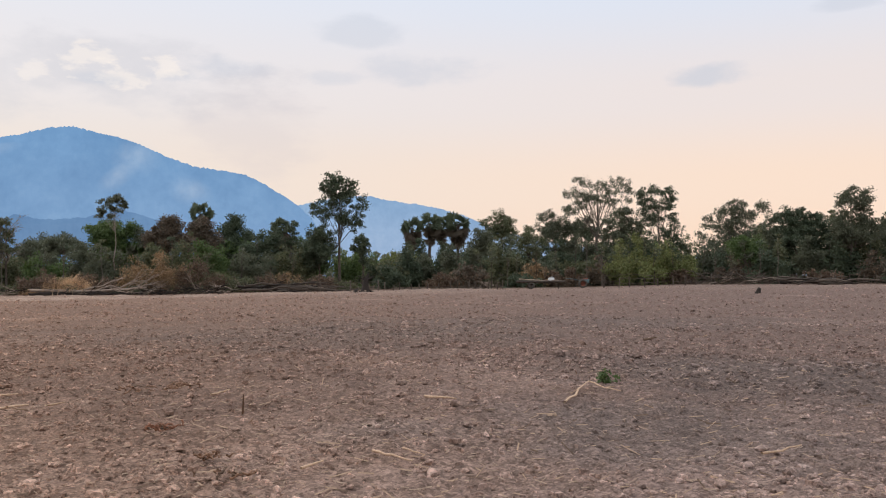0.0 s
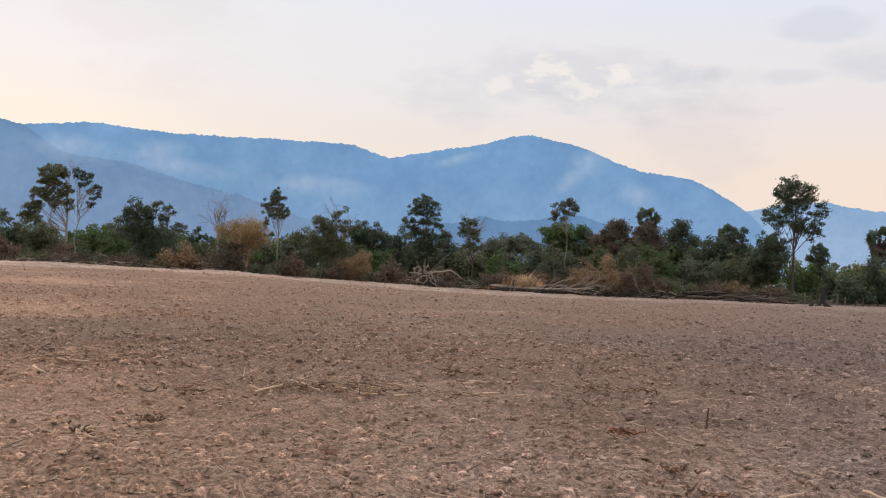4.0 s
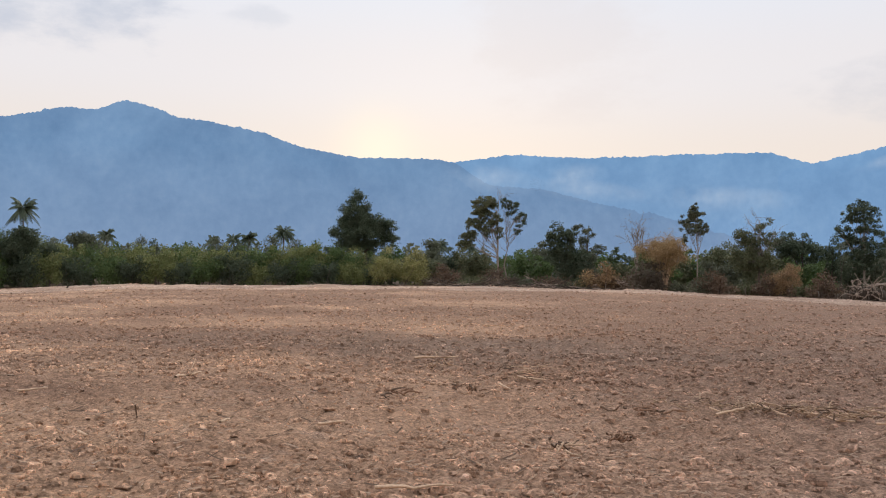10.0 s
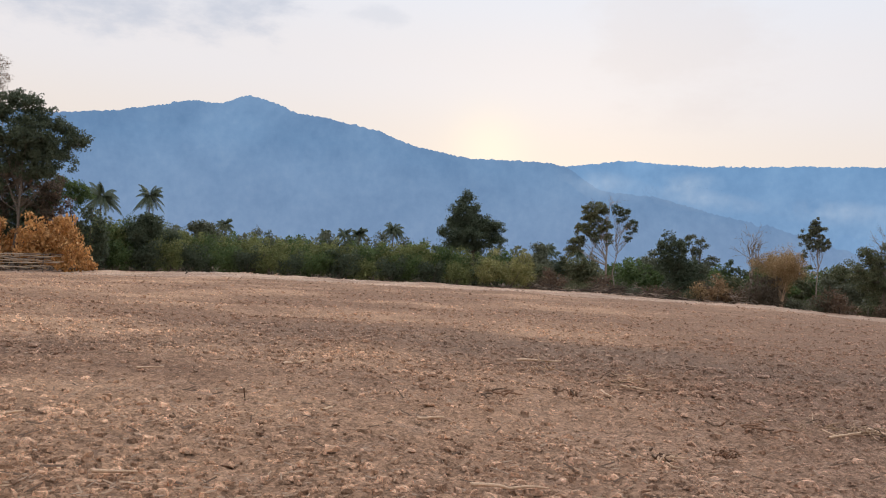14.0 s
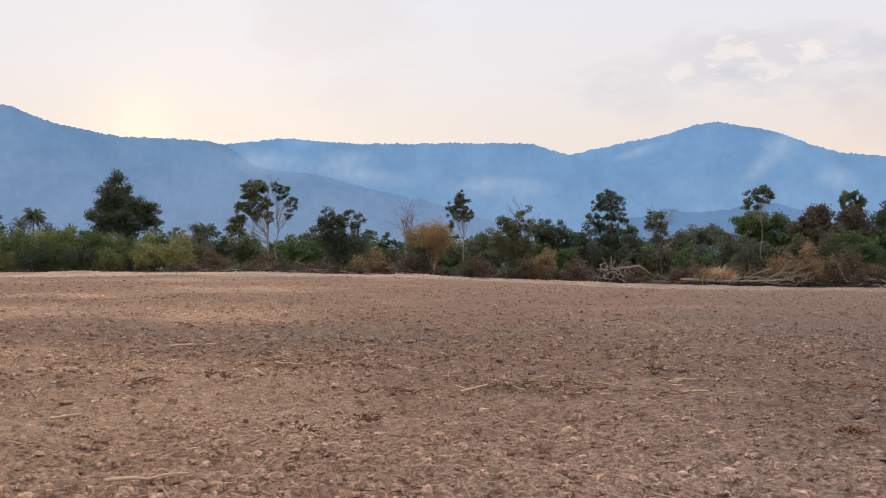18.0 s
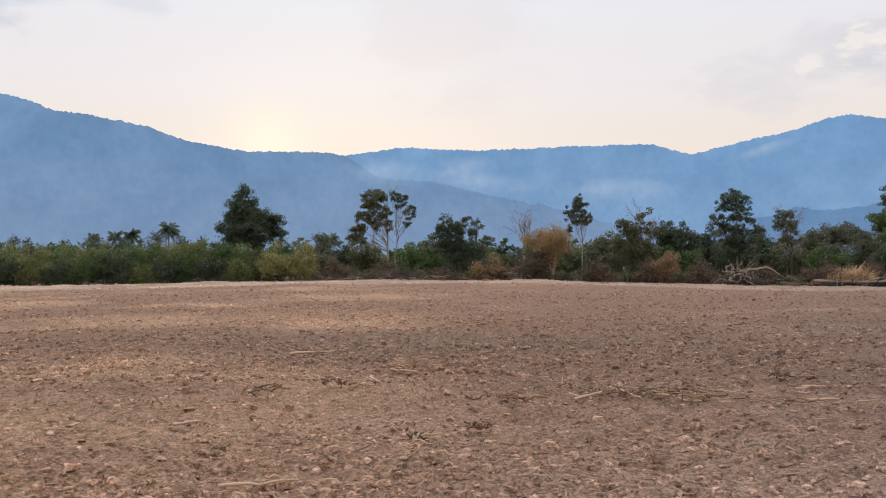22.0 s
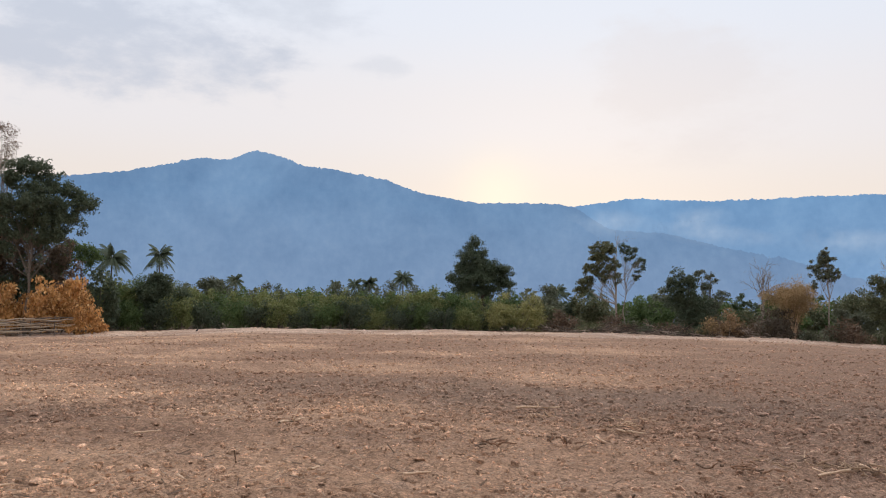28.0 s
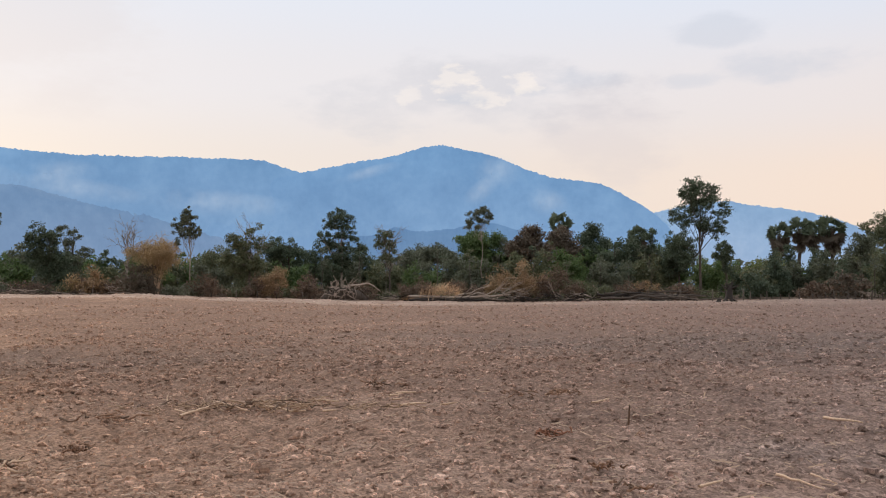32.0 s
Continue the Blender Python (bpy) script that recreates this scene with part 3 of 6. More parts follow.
def bush(az, d, w, h, leaf, label, seed, per=26, size=0.24, category="bush", name="bush", group="", lumps=None, droop=0.0, density=1.0, stems=5, even=False):
    """A shrub of leafy stems that starts at the ground."""
    rng = np.random.default_rng(seed)
    thing = empty_thing(name, az, d, label, category, group, sink=0.12)
    lumps = lumps or max(3, int(w * 1.1))
    blobs = []
    for i in range(lumps):
        k = (i + 0.5) / lumps * 2 - 1
        hh = h * (rng.uniform(0.86, 1.04) if even else (1 - 0.4 * k * k) * rng.uniform(0.55, 1.08))
        blobs.append((k * w * 0.40, rng.normal(0, 0.12 * w), hh * 0.52, w / lumps * 0.85, w * 0.22, hh * 0.50))
    n = int(density * max(24, 4.2 * w * h))
    cc = blob_clumps(rng, blobs, n, 0.3)
    v, f, nv = sprays(rng, cc, rng.uniform(0.4, 0.85, n), int(per * 1.8), size * 0.76, 0.85, droop)
    for i in range(stems):
        e = Vector(cc[int(rng.integers(n))])
        s = Vector((e.x * 0.35, e.y * 0.3, 0))
        part_mesh("stem", tubes_mesh("stem", [(crooked(rng, s, e, 0.08, 4), [0.05, 0.04, 0.03, 0.022, 0.01], 5)], BARK), thing)
    part_mesh("foliage", mesh_from("foliage", v, f, leaf, normals=nv), thing)
    return thing


# ---- ground: one ploughed sheet out to the horizon ----


def build_ground():
    fine = np.linspace(-100, 34, 920)
    rest = np.linspace(34, 260, 64)[1:-1]
    az = np.radians(np.concatenate([fine, rest]))
    el = np.linspace(math.radians(24), math.radians(0.78), 270)
    rows = np.concatenate([[0.001, 0.3, 0.8, 1.5, 2.4], 1.6 / np.tan(el), np.geomspace(122, 4700, 26)])
    R, A = np.meshgrid(rows, az, indexing="ij")
    rng = np.random.default_rng(21)
    gap = np.minimum(np.gradient(rows), 2.0)[:, None] * (R < 110) * (R > 4)
    R = R + gap * rng.uniform(-.35, .35, R.shape)
    A = A + np.where((R < 110) & (A > math.radians(-99)) & (A < math.radians(33)), rng.uniform(-.0008, .0008, R.shape), 0)
    x, y = R * np.sin(A), R * np.cos(A)
    z = soil_height(x, y)
    field = 1 - smoothstep(96, 104, R)
    z += field * (0.022 + 0.0005 * R) * (value_noise(x / 0.055, y / 0.055, 5) - 0.5)
    nr, na = R.shape
    i = np.arange(nr - 1)[:, None] * na
    j = np.arange(na)[None, :]
    k = (j + 1) % na
    f = np.stack([i + j, i + k, i + na + k, i + na + j], -1).reshape(-1, 4)
    v = np.stack([x, y, z], -1).reshape(-1, 3)
    me = mesh_from("ground", v, f[:, ::-1], SOIL, True)
    return tagged(new("ground", me), "bare ploughed brown soil of a wide dry field", "ground", kind="structure")


build_ground()


def lump_shape(rings):
    """A broken lump: rings of five corners under one top corner."""
    v, f = [], []
    for k, (rad, z) in enumerate(rings):
        v += [(rad * math.cos(1.2566 * (i + .5 * k)), rad * math.sin(1.2566 * (i + .5 * k)), z) for i in range(5)]
    for k in range(len(rings) - 1):
        for i in range(5):
            a, b, c, d = 5 * k + i, 5 * k + (i + 1) % 5, 5 * k + 5 + i, 5 * k + 5 + (i + 1) % 5
            f += [(a, b, c), (b, d, c)]
    top = 5 * len(rings)
    v.append((.05, .08, .75))
    return np.array(v), np.array(f + [(top - 5 + i, top - 5 + (i + 1) % 5, top) for i in range(5)])


def scatter_clods(n, near, far, shape, size, seed, rare=2.2, grow=0.0007):
    """Broken lumps of turned earth lying on the field between two distances."""
    rng = np.random.default_rng(seed)
    el = rng.uniform(math.atan(EYE / far), math.atan(EYE / near), n)
    r = EYE / np.tan(el)
    az = np.radians(rng.uniform(-98, 32, n))
    x, y = r * np.sin(az), r * np.cos(az)
    keep = value_noise(x / 1.7, y / 1.7, 9) + .5 * value_noise(x / .5, y / .5, 10) > rng.random(n) * 1.4
    x, y, r = x[keep], y[keep], r[keep]
    n = len(x)
    s = size * (0.3 + 0.6 * rng.random(n) ** 2 + rare * rng.random(n) ** 16) + grow * r
    scale = np.stack([s * rng.uniform(0.8, 1.7, n), s * rng.uniform(0.8, 1.5, n), s * rng.uniform(0.6, 1.15, n)], -1)
    lv, lf = shape
    k = len(lv)
    v = lv[None] * (1 + rng.normal(0, 0.17, (n, k, 1))) * scale[:, None]
    t = rng.uniform(0, 6.283, n)
    c, sn = np.cos(t)[:, None], np.sin(t)[:, None]
    v = np.stack([v[..., 0] * c - v[..., 1] * sn, v[..., 0] * sn + v[..., 1] * c, v[..., 2]], -1)
    z = soil_height(x, y)
    v += np.stack([x, y, z + s * 0.15], -1)[:, None]
    f = (lf[None] + (np.arange(n) * k)[:, None, None]).reshape(-1, 3)
    me = mesh_from("soil_clods", v.reshape(-1, 3), f, CLOD)
    return tagged(new("soil_clods", me), "loose broken clods of dry brown soil on the field", "soil", kind="stuff")


CRUMB = np.array([(1.0, 0, -.25), (-.5, .87, -.25), (-.5, -.87, -.25), (.72, .05, .5), (-.3, .62, .62), (-.4, -.6, .55)]), np.array([(0, 1, 4), (0, 4, 3), (1, 2, 5), (1, 5, 4), (2, 0, 3), (2, 3, 5), (3, 4, 5)])
scatter_clods(46000, 4.4, 17.0, CRUMB, 0.019, 3, 2.2, 0.0007)
scatter_clods(4600, 4.4, 30.0, lump_shape([(1.0, -.3), (1.0, .2), (.6, .62)]), 0.045, 6, 0.8)
scatter_clods(15000, 13.0, 60.0, lump_shape([(1.0, -.25), (.75, .4)]), 0.045, 4, 1.2)
scatter_clods(40000, 15.0, 97.0, CRUMB, 0.030, 5, 1.5, 0.0008)

# ---- mountains ----


def ridge(name, label, dist, knots, mat, seed, rough=1.0, foot=0.55, tuft=5.0):
    """A wooded ridge: it climbs from its foot to a crest at that distance and falls away behind. knots: heading and crest's rise in degrees."""
    ka, ke = np.array([k[0] for k in knots], float), np.array([k[1] for k in knots], float)
    n = int((ka[-1] - ka[0]) / 0.06)
    az = np.linspace(ka[0], ka[-1], n)
    crest = np.interp(az, ka, ke)
    w = np.hanning(31)
    pad = np.pad(crest, 15, mode="edge")
    crest = np.convolve(pad, w / w.sum(), mode="valid")
    top = EYE + dist * np.tan(np.radians(crest))
    u = np.concatenate([np.linspace(0, 1, 28), [1.06, 1.2]])
    U, A = np.meshgrid(u, az, indexing="ij")
    fall = np.where(U <= 1, U ** 0.8, 1 - (U - 1) * 2.2)
    r = dist * (foot + (1 - foot) * U)
    spur = value_noise(A * 0.55 + U * 1.3, U * 2.0, seed) - 0.5 + 0.5 * (value_noise(A * 1.7 + U * 2.0, U * 4.0, seed + 1) - 0.5)
    z = top[None] * fall + dist * 0.012 * rough * spur * np.sin(np.pi * np.clip(U, 0, 1)) ** 0.8
    z += (value_noise(A * 9, U * 40, seed + 2) - 0.5) * dist * 0.0015 * np.clip(U, 0, 1)
    woods = np.maximum(0, value_noise(A * 2.3, U * 0 + 3.3, seed + 4) - 0.3) * (0.4 * value_noise(A * 6, U * 0 + 1.7, seed + 3) + 0.6 * value_noise(A * 15, U * 0 + 5.1, seed + 6) ** 3)
    z += np.where(np.abs(U - 1) < 0.03, woods * tuft * 2.4 * dist / 3000, 0)
    a = np.radians(A)
    v = np.stack([r * np.sin(a), r * np.cos(a), z], -1).reshape(-1, 3)
    nr, na = U.shape
    i, j = np.arange(nr - 1)[:, None] * na, np.arange(na - 1)[None]
    f = np.stack([i + j, i + j + 1, i + na + j + 1, i + na + j], -1).reshape(-1, 4)
    ob = new(name, mesh_from(name, v, f[:, ::-1], mat, True))
    return tagged(ob, label, "mountain", kind="structure")


# each ridge glows in its own haze colour: colour, share of glow, haze height
AIR_NEAR = mountain_material("near_mountain_hazed", (0.150, 0.281, 0.494), 0.9, 300.0)
AIR_SPUR = mountain_material("spur_mountain_hazed", (0.112, 0.245, 0.465), 0.9, 200.0)
AIR_PEAK = mountain_material("peak_mountain_hazed", (0.158, 0.328, 0.592), 0.92, 500.0)
AIR_MID = mountain_material("middle_mountain_hazed", (0.163, 0.332, 0.590), 0.92, 560.0)
AIR_FAR = mountain_material("far_mountain_hazed", (0.235, 0.400, 0.640), 0.95)
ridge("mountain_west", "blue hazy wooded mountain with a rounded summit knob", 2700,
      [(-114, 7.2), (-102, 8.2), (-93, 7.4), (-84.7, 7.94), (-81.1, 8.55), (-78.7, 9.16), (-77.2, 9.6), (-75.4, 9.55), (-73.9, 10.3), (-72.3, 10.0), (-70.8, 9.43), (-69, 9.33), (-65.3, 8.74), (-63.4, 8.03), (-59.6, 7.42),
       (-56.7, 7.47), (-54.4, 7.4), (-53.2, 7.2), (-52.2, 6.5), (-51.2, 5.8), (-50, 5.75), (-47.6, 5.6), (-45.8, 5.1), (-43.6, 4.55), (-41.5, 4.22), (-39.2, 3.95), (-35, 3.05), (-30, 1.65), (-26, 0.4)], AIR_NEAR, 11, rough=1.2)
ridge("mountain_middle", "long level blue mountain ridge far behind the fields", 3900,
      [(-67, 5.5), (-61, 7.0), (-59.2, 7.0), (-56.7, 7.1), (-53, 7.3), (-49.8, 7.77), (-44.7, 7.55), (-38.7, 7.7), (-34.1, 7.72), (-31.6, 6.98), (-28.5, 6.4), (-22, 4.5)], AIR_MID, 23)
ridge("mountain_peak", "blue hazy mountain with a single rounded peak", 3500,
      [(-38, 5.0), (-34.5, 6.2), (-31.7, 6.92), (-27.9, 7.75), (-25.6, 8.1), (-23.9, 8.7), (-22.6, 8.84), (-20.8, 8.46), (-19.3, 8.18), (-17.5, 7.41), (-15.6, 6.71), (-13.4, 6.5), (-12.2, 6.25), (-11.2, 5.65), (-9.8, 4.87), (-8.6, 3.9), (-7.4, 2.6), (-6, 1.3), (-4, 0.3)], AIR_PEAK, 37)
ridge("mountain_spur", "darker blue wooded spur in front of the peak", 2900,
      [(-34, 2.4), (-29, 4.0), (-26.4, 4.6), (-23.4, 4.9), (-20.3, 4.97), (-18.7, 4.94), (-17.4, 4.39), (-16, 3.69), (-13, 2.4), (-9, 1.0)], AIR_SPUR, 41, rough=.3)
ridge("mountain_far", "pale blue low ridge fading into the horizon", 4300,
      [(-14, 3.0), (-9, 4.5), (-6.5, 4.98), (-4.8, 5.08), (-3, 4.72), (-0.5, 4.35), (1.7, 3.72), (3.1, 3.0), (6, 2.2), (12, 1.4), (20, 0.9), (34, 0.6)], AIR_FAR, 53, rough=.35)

SMOKE = smoke_material()


def smoke_plume(az, el, half_w, half_h, lean, dist, label):
    """A bulging veil of smoke that hangs before a slope; sizes in degrees."""
    k = dist * math.pi / 180
    bm = bmesh.new()
    bmesh.ops.create_uvsphere(bm, u_segments=32, v_segments=16, radius=1.0)
    bmesh.ops.scale(bm, vec=(half_w * k, 40.0, half_h * k), verts=bm.verts[:])
    bmesh.ops.delete(bm, geom=[f for f in bm.faces if f.calc_center_median().y > 2.0], context="FACES")
    me = bpy.data.meshes.new("smoke_plume")
    bm.to_mesh(me)
    bm.free()
    me.materials.append(SMOKE)
    ob = new("smoke_plume", me)
    p = polar(az, dist, EYE + dist * math.tan(radians(el)))
    ob.matrix_world = Matrix.Translation(p) @ Matrix.Rotation(radians(-az), 4, "Z") @ Matrix.Rotation(radians(lean), 4, "Y")
    return tagged(ob, label, "smoke", kind="stuff")


# the last veil is haze, added to soften the western ridge's edge
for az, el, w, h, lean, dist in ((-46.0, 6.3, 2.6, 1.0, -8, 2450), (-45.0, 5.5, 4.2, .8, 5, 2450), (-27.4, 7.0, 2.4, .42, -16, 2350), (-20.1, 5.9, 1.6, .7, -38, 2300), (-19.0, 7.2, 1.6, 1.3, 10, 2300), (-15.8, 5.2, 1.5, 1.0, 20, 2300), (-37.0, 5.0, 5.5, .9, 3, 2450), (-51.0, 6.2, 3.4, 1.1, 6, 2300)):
    smoke_plume(az, el, w, h, lean, dist, "thin pale smoke and haze drifting before a wooded slope")

# ---- trees ----


def sized(top, d):
    """Height of a thing at distance d whose top stands that many degrees above eye level."""
    return EYE + d * math.tan(radians(top))


def simple_tree(az, top, hw, leaf, bark, label, seed, d=112, low=0.3, **kw):
    """A tree whose crown is a few stacked lobes."""
    rng = np.random.default_rng(seed + 1000)
    H = sized(top, d) - float(lie(*polar(az, d).xy))
    W = d * radians(hw)
    zc, zh = H * (1 + low) / 2, H * (1 - low) / 2
    blobs = [(0, zc, W * 0.8, zh * 0.85), (rng.uniform(-.25, .25) * W, H - zh * 0.45, W * 0.5, zh * 0.48)]
    for i in range(3):
        s = (-1, 1, rng.choice((-1, 1)))[i]
        blobs.append((s * W * rng.uniform(0.4, 0.6), H * low + (H - H * low) * rng.uniform(0.2, 0.6), W * 0.45, zh * 0.4))
    n = int(max(36, 2.4 * W * zh * 2))
    kw.setdefault("clumps", n)
    return broadleaf(az, d, H, blobs, leaf, bark, label, seed, **kw)


def lobed(az, d, lobes, leaf, bark, label, seed, **kw):
    """A tree from its lobes: (degrees aside of the trunk, degrees above eye level, half width, half height), all in degrees at distance d."""
    k = d * math.pi / 180
    base = float(lie(*polar(az, d).xy))
    blobs = [(a * k, sized(e, d) - base, w * k, h * k) for a, e, w, h in lobes]
    H = max(b[1] + b[3] for b in blobs)
    area = sum(b[2] * b[3] for b in blobs)
    kw.setdefault("clumps", int(max(36, 13.0 * area)))
    if "clumps" in kw:
        kw["clumps"] = int(kw["clumps"] * 1.25)
    return broadleaf(az, d, H, blobs, leaf, bark, label, seed, **kw)


def palm_fan(az, d, top, r, label, seed):
    """A palmyra palm: a straight ringed trunk and a ball of stiff fan leaves, with a skirt of dead ones."""
    rng = np.random.default_rng(seed)
    thing = empty_thing("palmyra_palm", az, d, label, "palm tree", "palmyra palms", sink=0.1)
    H = sized(top, d) - float(lie(*polar(az, d).xy)) - r * 0.75
    stem = crooked(rng, (0, 0, 0), (rng.normal(0, 0.3), 0, H), 0.1, 6)
    part_mesh("trunk", tubes_mesh("trunk", [(stem, [0.5, 0.38, 0.34, 0.32, 0.31, 0.31, 0.33], 10)], DARK_BARK), thing)
    live, dead = [], []
    hub = stem[-1]
    for i in range(66):
        z = rng.uniform(-0.55, 1.0) if i % 3 else rng.uniform(-.99, -.66)
        a = i * 2.4
        way = Vector((math.cos(a) * math.sqrt(1 - z * z), math.sin(a) * math.sqrt(1 - z * z), z))
        fan_leaf(rng, hub, way, r if z > -.65 else r * 1.15, (live if z > -0.65 else dead))
    for i in range(40):
        a = i * 2.4
        way = Vector((math.cos(a) * .42, math.sin(a) * .42, -.9)).normalized()
        fan_leaf(rng, hub - Vector((0, 0, r * rng.uniform(.1, .95))), way, r * rng.uniform(.75, 1.0), dead)
    for name, bucket, mat in (("fan_leaves", live, PALM), ("dead_leaf_skirt", dead, SKIRT)):
        v = np.array([tuple(p) for leaf in bucket for p in leaf])
        f = np.arange(len(v)).reshape(-1, 4)
        part_mesh(name, mesh_from(name, v, f, mat), thing, "hanging brown dead fan leaves" if mat is SKIRT else "")
    return thing


def fan_leaf(rng, hub, way, r, bucket):
    """A stalk and about a dozen stiff pleats spread like a hand fan."""
    side = way.cross(Vector(rng.normal(0, 1, 3))).normalized()
    root = hub + way * r * rng.uniform(.25, .62)
    bucket.append((hub, hub + side * 0.03, root + side * 0.03, root))
    for j in range(11):
        t = (j - 5) / 5 * 1.25
        w = (way * math.cos(t) + side * math.sin(t)).normalized()
        w = (w + Vector((0, 0, -0.10 * abs(t)))).normalized()
        n = side * math.cos(t) - way * math.sin(t)
        L = r * rng.uniform(0.36, 0.5)
        p = root + w * L * 0.6
        bucket.append((root, p + n * L * 0.10, root + w * L + Vector((0, 0, -0.08 * L)), p - n * L * 0.10))


def coconut(az, d, top, r, label, seed):
    """A coconut palm: a slim leaning trunk and long drooping feather fronds."""
    rng = np.random.default_rng(seed)
    thing = empty_thing("coconut_palm", az, d, label, "palm tree", "coconut palms", sink=0.1)
    H = sized(top, d) - float(lie(*polar(az, d).xy)) - r * 0.35
    stem = crooked(rng, (0, 0, 0), (rng.normal(0, 0.5), 0, H), 0.25, 6)
    part_mesh("trunk", tubes_mesh("trunk", [(stem, [0.26, 0.2, 0.17, 0.15, 0.14, 0.14, 0.15], 9)], BARK), thing)
    hub = stem[-1]
    for i in range(30):
        a, rise = i * 2.4 + rng.uniform(-.2, .2), rng.uniform(-0.45, 1.5)
        out = Vector((math.cos(a), math.sin(a), 0))
        quads, last = [], hub
        n = 20
        for j in range(1, n + 1):
            s = j / n
            p = hub + out * r * s * (1.05 - 0.18 * rise) + Vector((0, 0, r * (rise * s - .75 * s * s)))
            if j > 2:
                cross = (p - last).cross(Vector((0, 0, 1))).normalized()
                L = r * 0.27 * math.sin(math.pi * min(1, 0.18 + 0.8 * s)) + 0.1
                step = (p - last)
                for sgn in (-1, 1):
                    tip = p + cross * sgn * L * 0.6 + Vector((0, 0, -L * 0.75)) + step * 0.9
                    quads.append((last, last + step * 0.95, tip, tip - step * 0.5))
            quads.append((last, last + Vector((0, 0, 0.05)), p + Vector((0, 0, 0.04)), p))
            last = p
        v = np.array([q for f in quads for q in f])
        part_mesh("frond", mesh_from("frond", v, np.arange(len(v)).reshape(-1, 4), PALM), thing)
    return thing


def dead_tree(az, d, top, spread, label, seed, r=0.12, main=3):
    rng = np.random.default_rng(seed)
    thing = empty_thing("dead_tree", az, d, label, "tree", sink=0.1)
    H = sized(top, d) - float(lie(*polar(az, d).xy))
    stem = crooked(rng, (0, 0, 0), (0.1, 0, H * 0.45), 0.1, 4)
    part_mesh("trunk", tubes_mesh("trunk", [(stem, [r * 1.3, r, r * .95, r * .9, r * .85], 8)], PALE_BARK), thing)
    for i in range(main):
        e = stem[-1] + Vector((spread * (i / max(1, main - 1) * 2 - 1) + rng.normal(0, .1), rng.normal(0, .5), H * rng.uniform(0.42, 0.55)))
        part_mesh("branch", tubes_mesh("branch", twigs(rng, stem[-1 - (i % 2)], e, r * 0.6, 3), PALE_BARK), thing)
    return thing


def bamboo_clump(az, d, w, h, label, seed, leaf=BAMBOO):
    """A dry bamboo clump: arching canes from a tight foot, feathery at the top."""
    rng = np.random.default_rng(seed)
    thing = empty_thing("bamboo_clump", az, d, label, "bamboo", sink=0.1)
    cc = []
    for i in range(34):
        a = rng.uniform(0, 2 * math.pi)
        out = Vector((math.cos(a) * w * 0.5, math.sin(a) * w * 0.35, 0)) * rng.uniform(0.2, 1.0)
        foot = out * 0.25
        hh = h * rng.uniform(0.75, 1.0) * (1 - 0.25 * (out.x / (w * 0.5)) ** 2)
        pts = [foot + out * 0.75 * (s ** 1.6) + Vector((0, 0, hh * (1.12 * s - 0.12 * s ** 3))) for s in (0, .25, .5, .75, .92)]
        pts.append(pts[-1] + out.normalized() * 0.35 + Vector((0, 0, -0.18)))
        part_mesh("cane", tubes_mesh("cane", [(pts, [.035, .033, .028, .02, .012, .005], 5)], STRAW if i % 3 else DARKSTICK), thing)
        for s in (2, 3, 3, 4, 4, 4, 5, 5) if out.x > -.1 * w else (3, 4, 4, 5, 5):
            cc.append(pts[s] + Vector(rng.normal(0, 0.34, 3)))
    cc = np.array([tuple(c) for c in cc])
    v, f, nv = sprays(rng, cc, rng.uniform(.45, .95, len(cc)), 100, 0.075, 0.8, 0.6)
    part_mesh("foliage", mesh_from("foliage", v, f, leaf, normals=nv), thing)
    low = np.array([(rng.normal(-w * .2, w * .15), rng.normal(-w * .2, w * .12), rng.uniform(.2, h * .5)) for i in range(90)])
    v, f, nv = sprays(rng, low, rng.uniform(.35, .7, 90), 30, 0.15, 0.9)
    part_mesh("undergrowth", mesh_from("undergrowth", v, f, SKIRT, normals=nv), thing, "dark brown dead undergrowth")
    return thing


def grass_tuft(az, d, w, h, label, seed, mat=BLEACH, blades=900, category="grass", lean=0.35):
    """Tall dry grass that leans and arches."""
    rng = np.random.default_rng(seed)
    thing = empty_thing("dry_grass", az, d, label, category, sink=0.05)
    n = blades
    x, y = rng.uniform(-.5, .5, n) * w, rng.normal(0, .25, n) * w * 0.6
    L = h * rng.uniform(.3, 1.2, n) * (1 - .9 * (x / w + .1) ** 2) * (.65 + .6 * value_noise(x * 2.2, y * 2.2, seed))
    a = rng.uniform(0, 6.283, n)
    ln = rng.uniform(0.1, 0.9, n) * lean + 0.1
    dx, dy = np.cos(a) * ln * L + lean * 0.5 * L, np.sin(a) * ln * L
    b = 0.022
    base = np.stack([x, y, x * 0], -1)
    mid = base + np.stack([dx * .35, dy * .35, L * .62], -1)
    tip = base + np.stack([dx, dy, L * (1 - .35 * ln)], -1)
    side = np.stack([-np.sin(a) * b, np.cos(a) * b, x * 0], -1)
    v = np.stack([base - side, base + side, mid + side * .8, mid - side * .8, mid - side * .8, mid + side * .8, tip + side * .2, tip - side * .2], 1).reshape(-1, 3)
    part_mesh("blades", mesh_from("blades", v, np.arange(n * 8).reshape(-1, 4), mat), thing)
    return thing


WITHERED = leafy("withered_brown_leaves", (0.100, 0.072, 0.054), (0.290, 0.195, 0.135), (0.36, 0.23, 0.15))

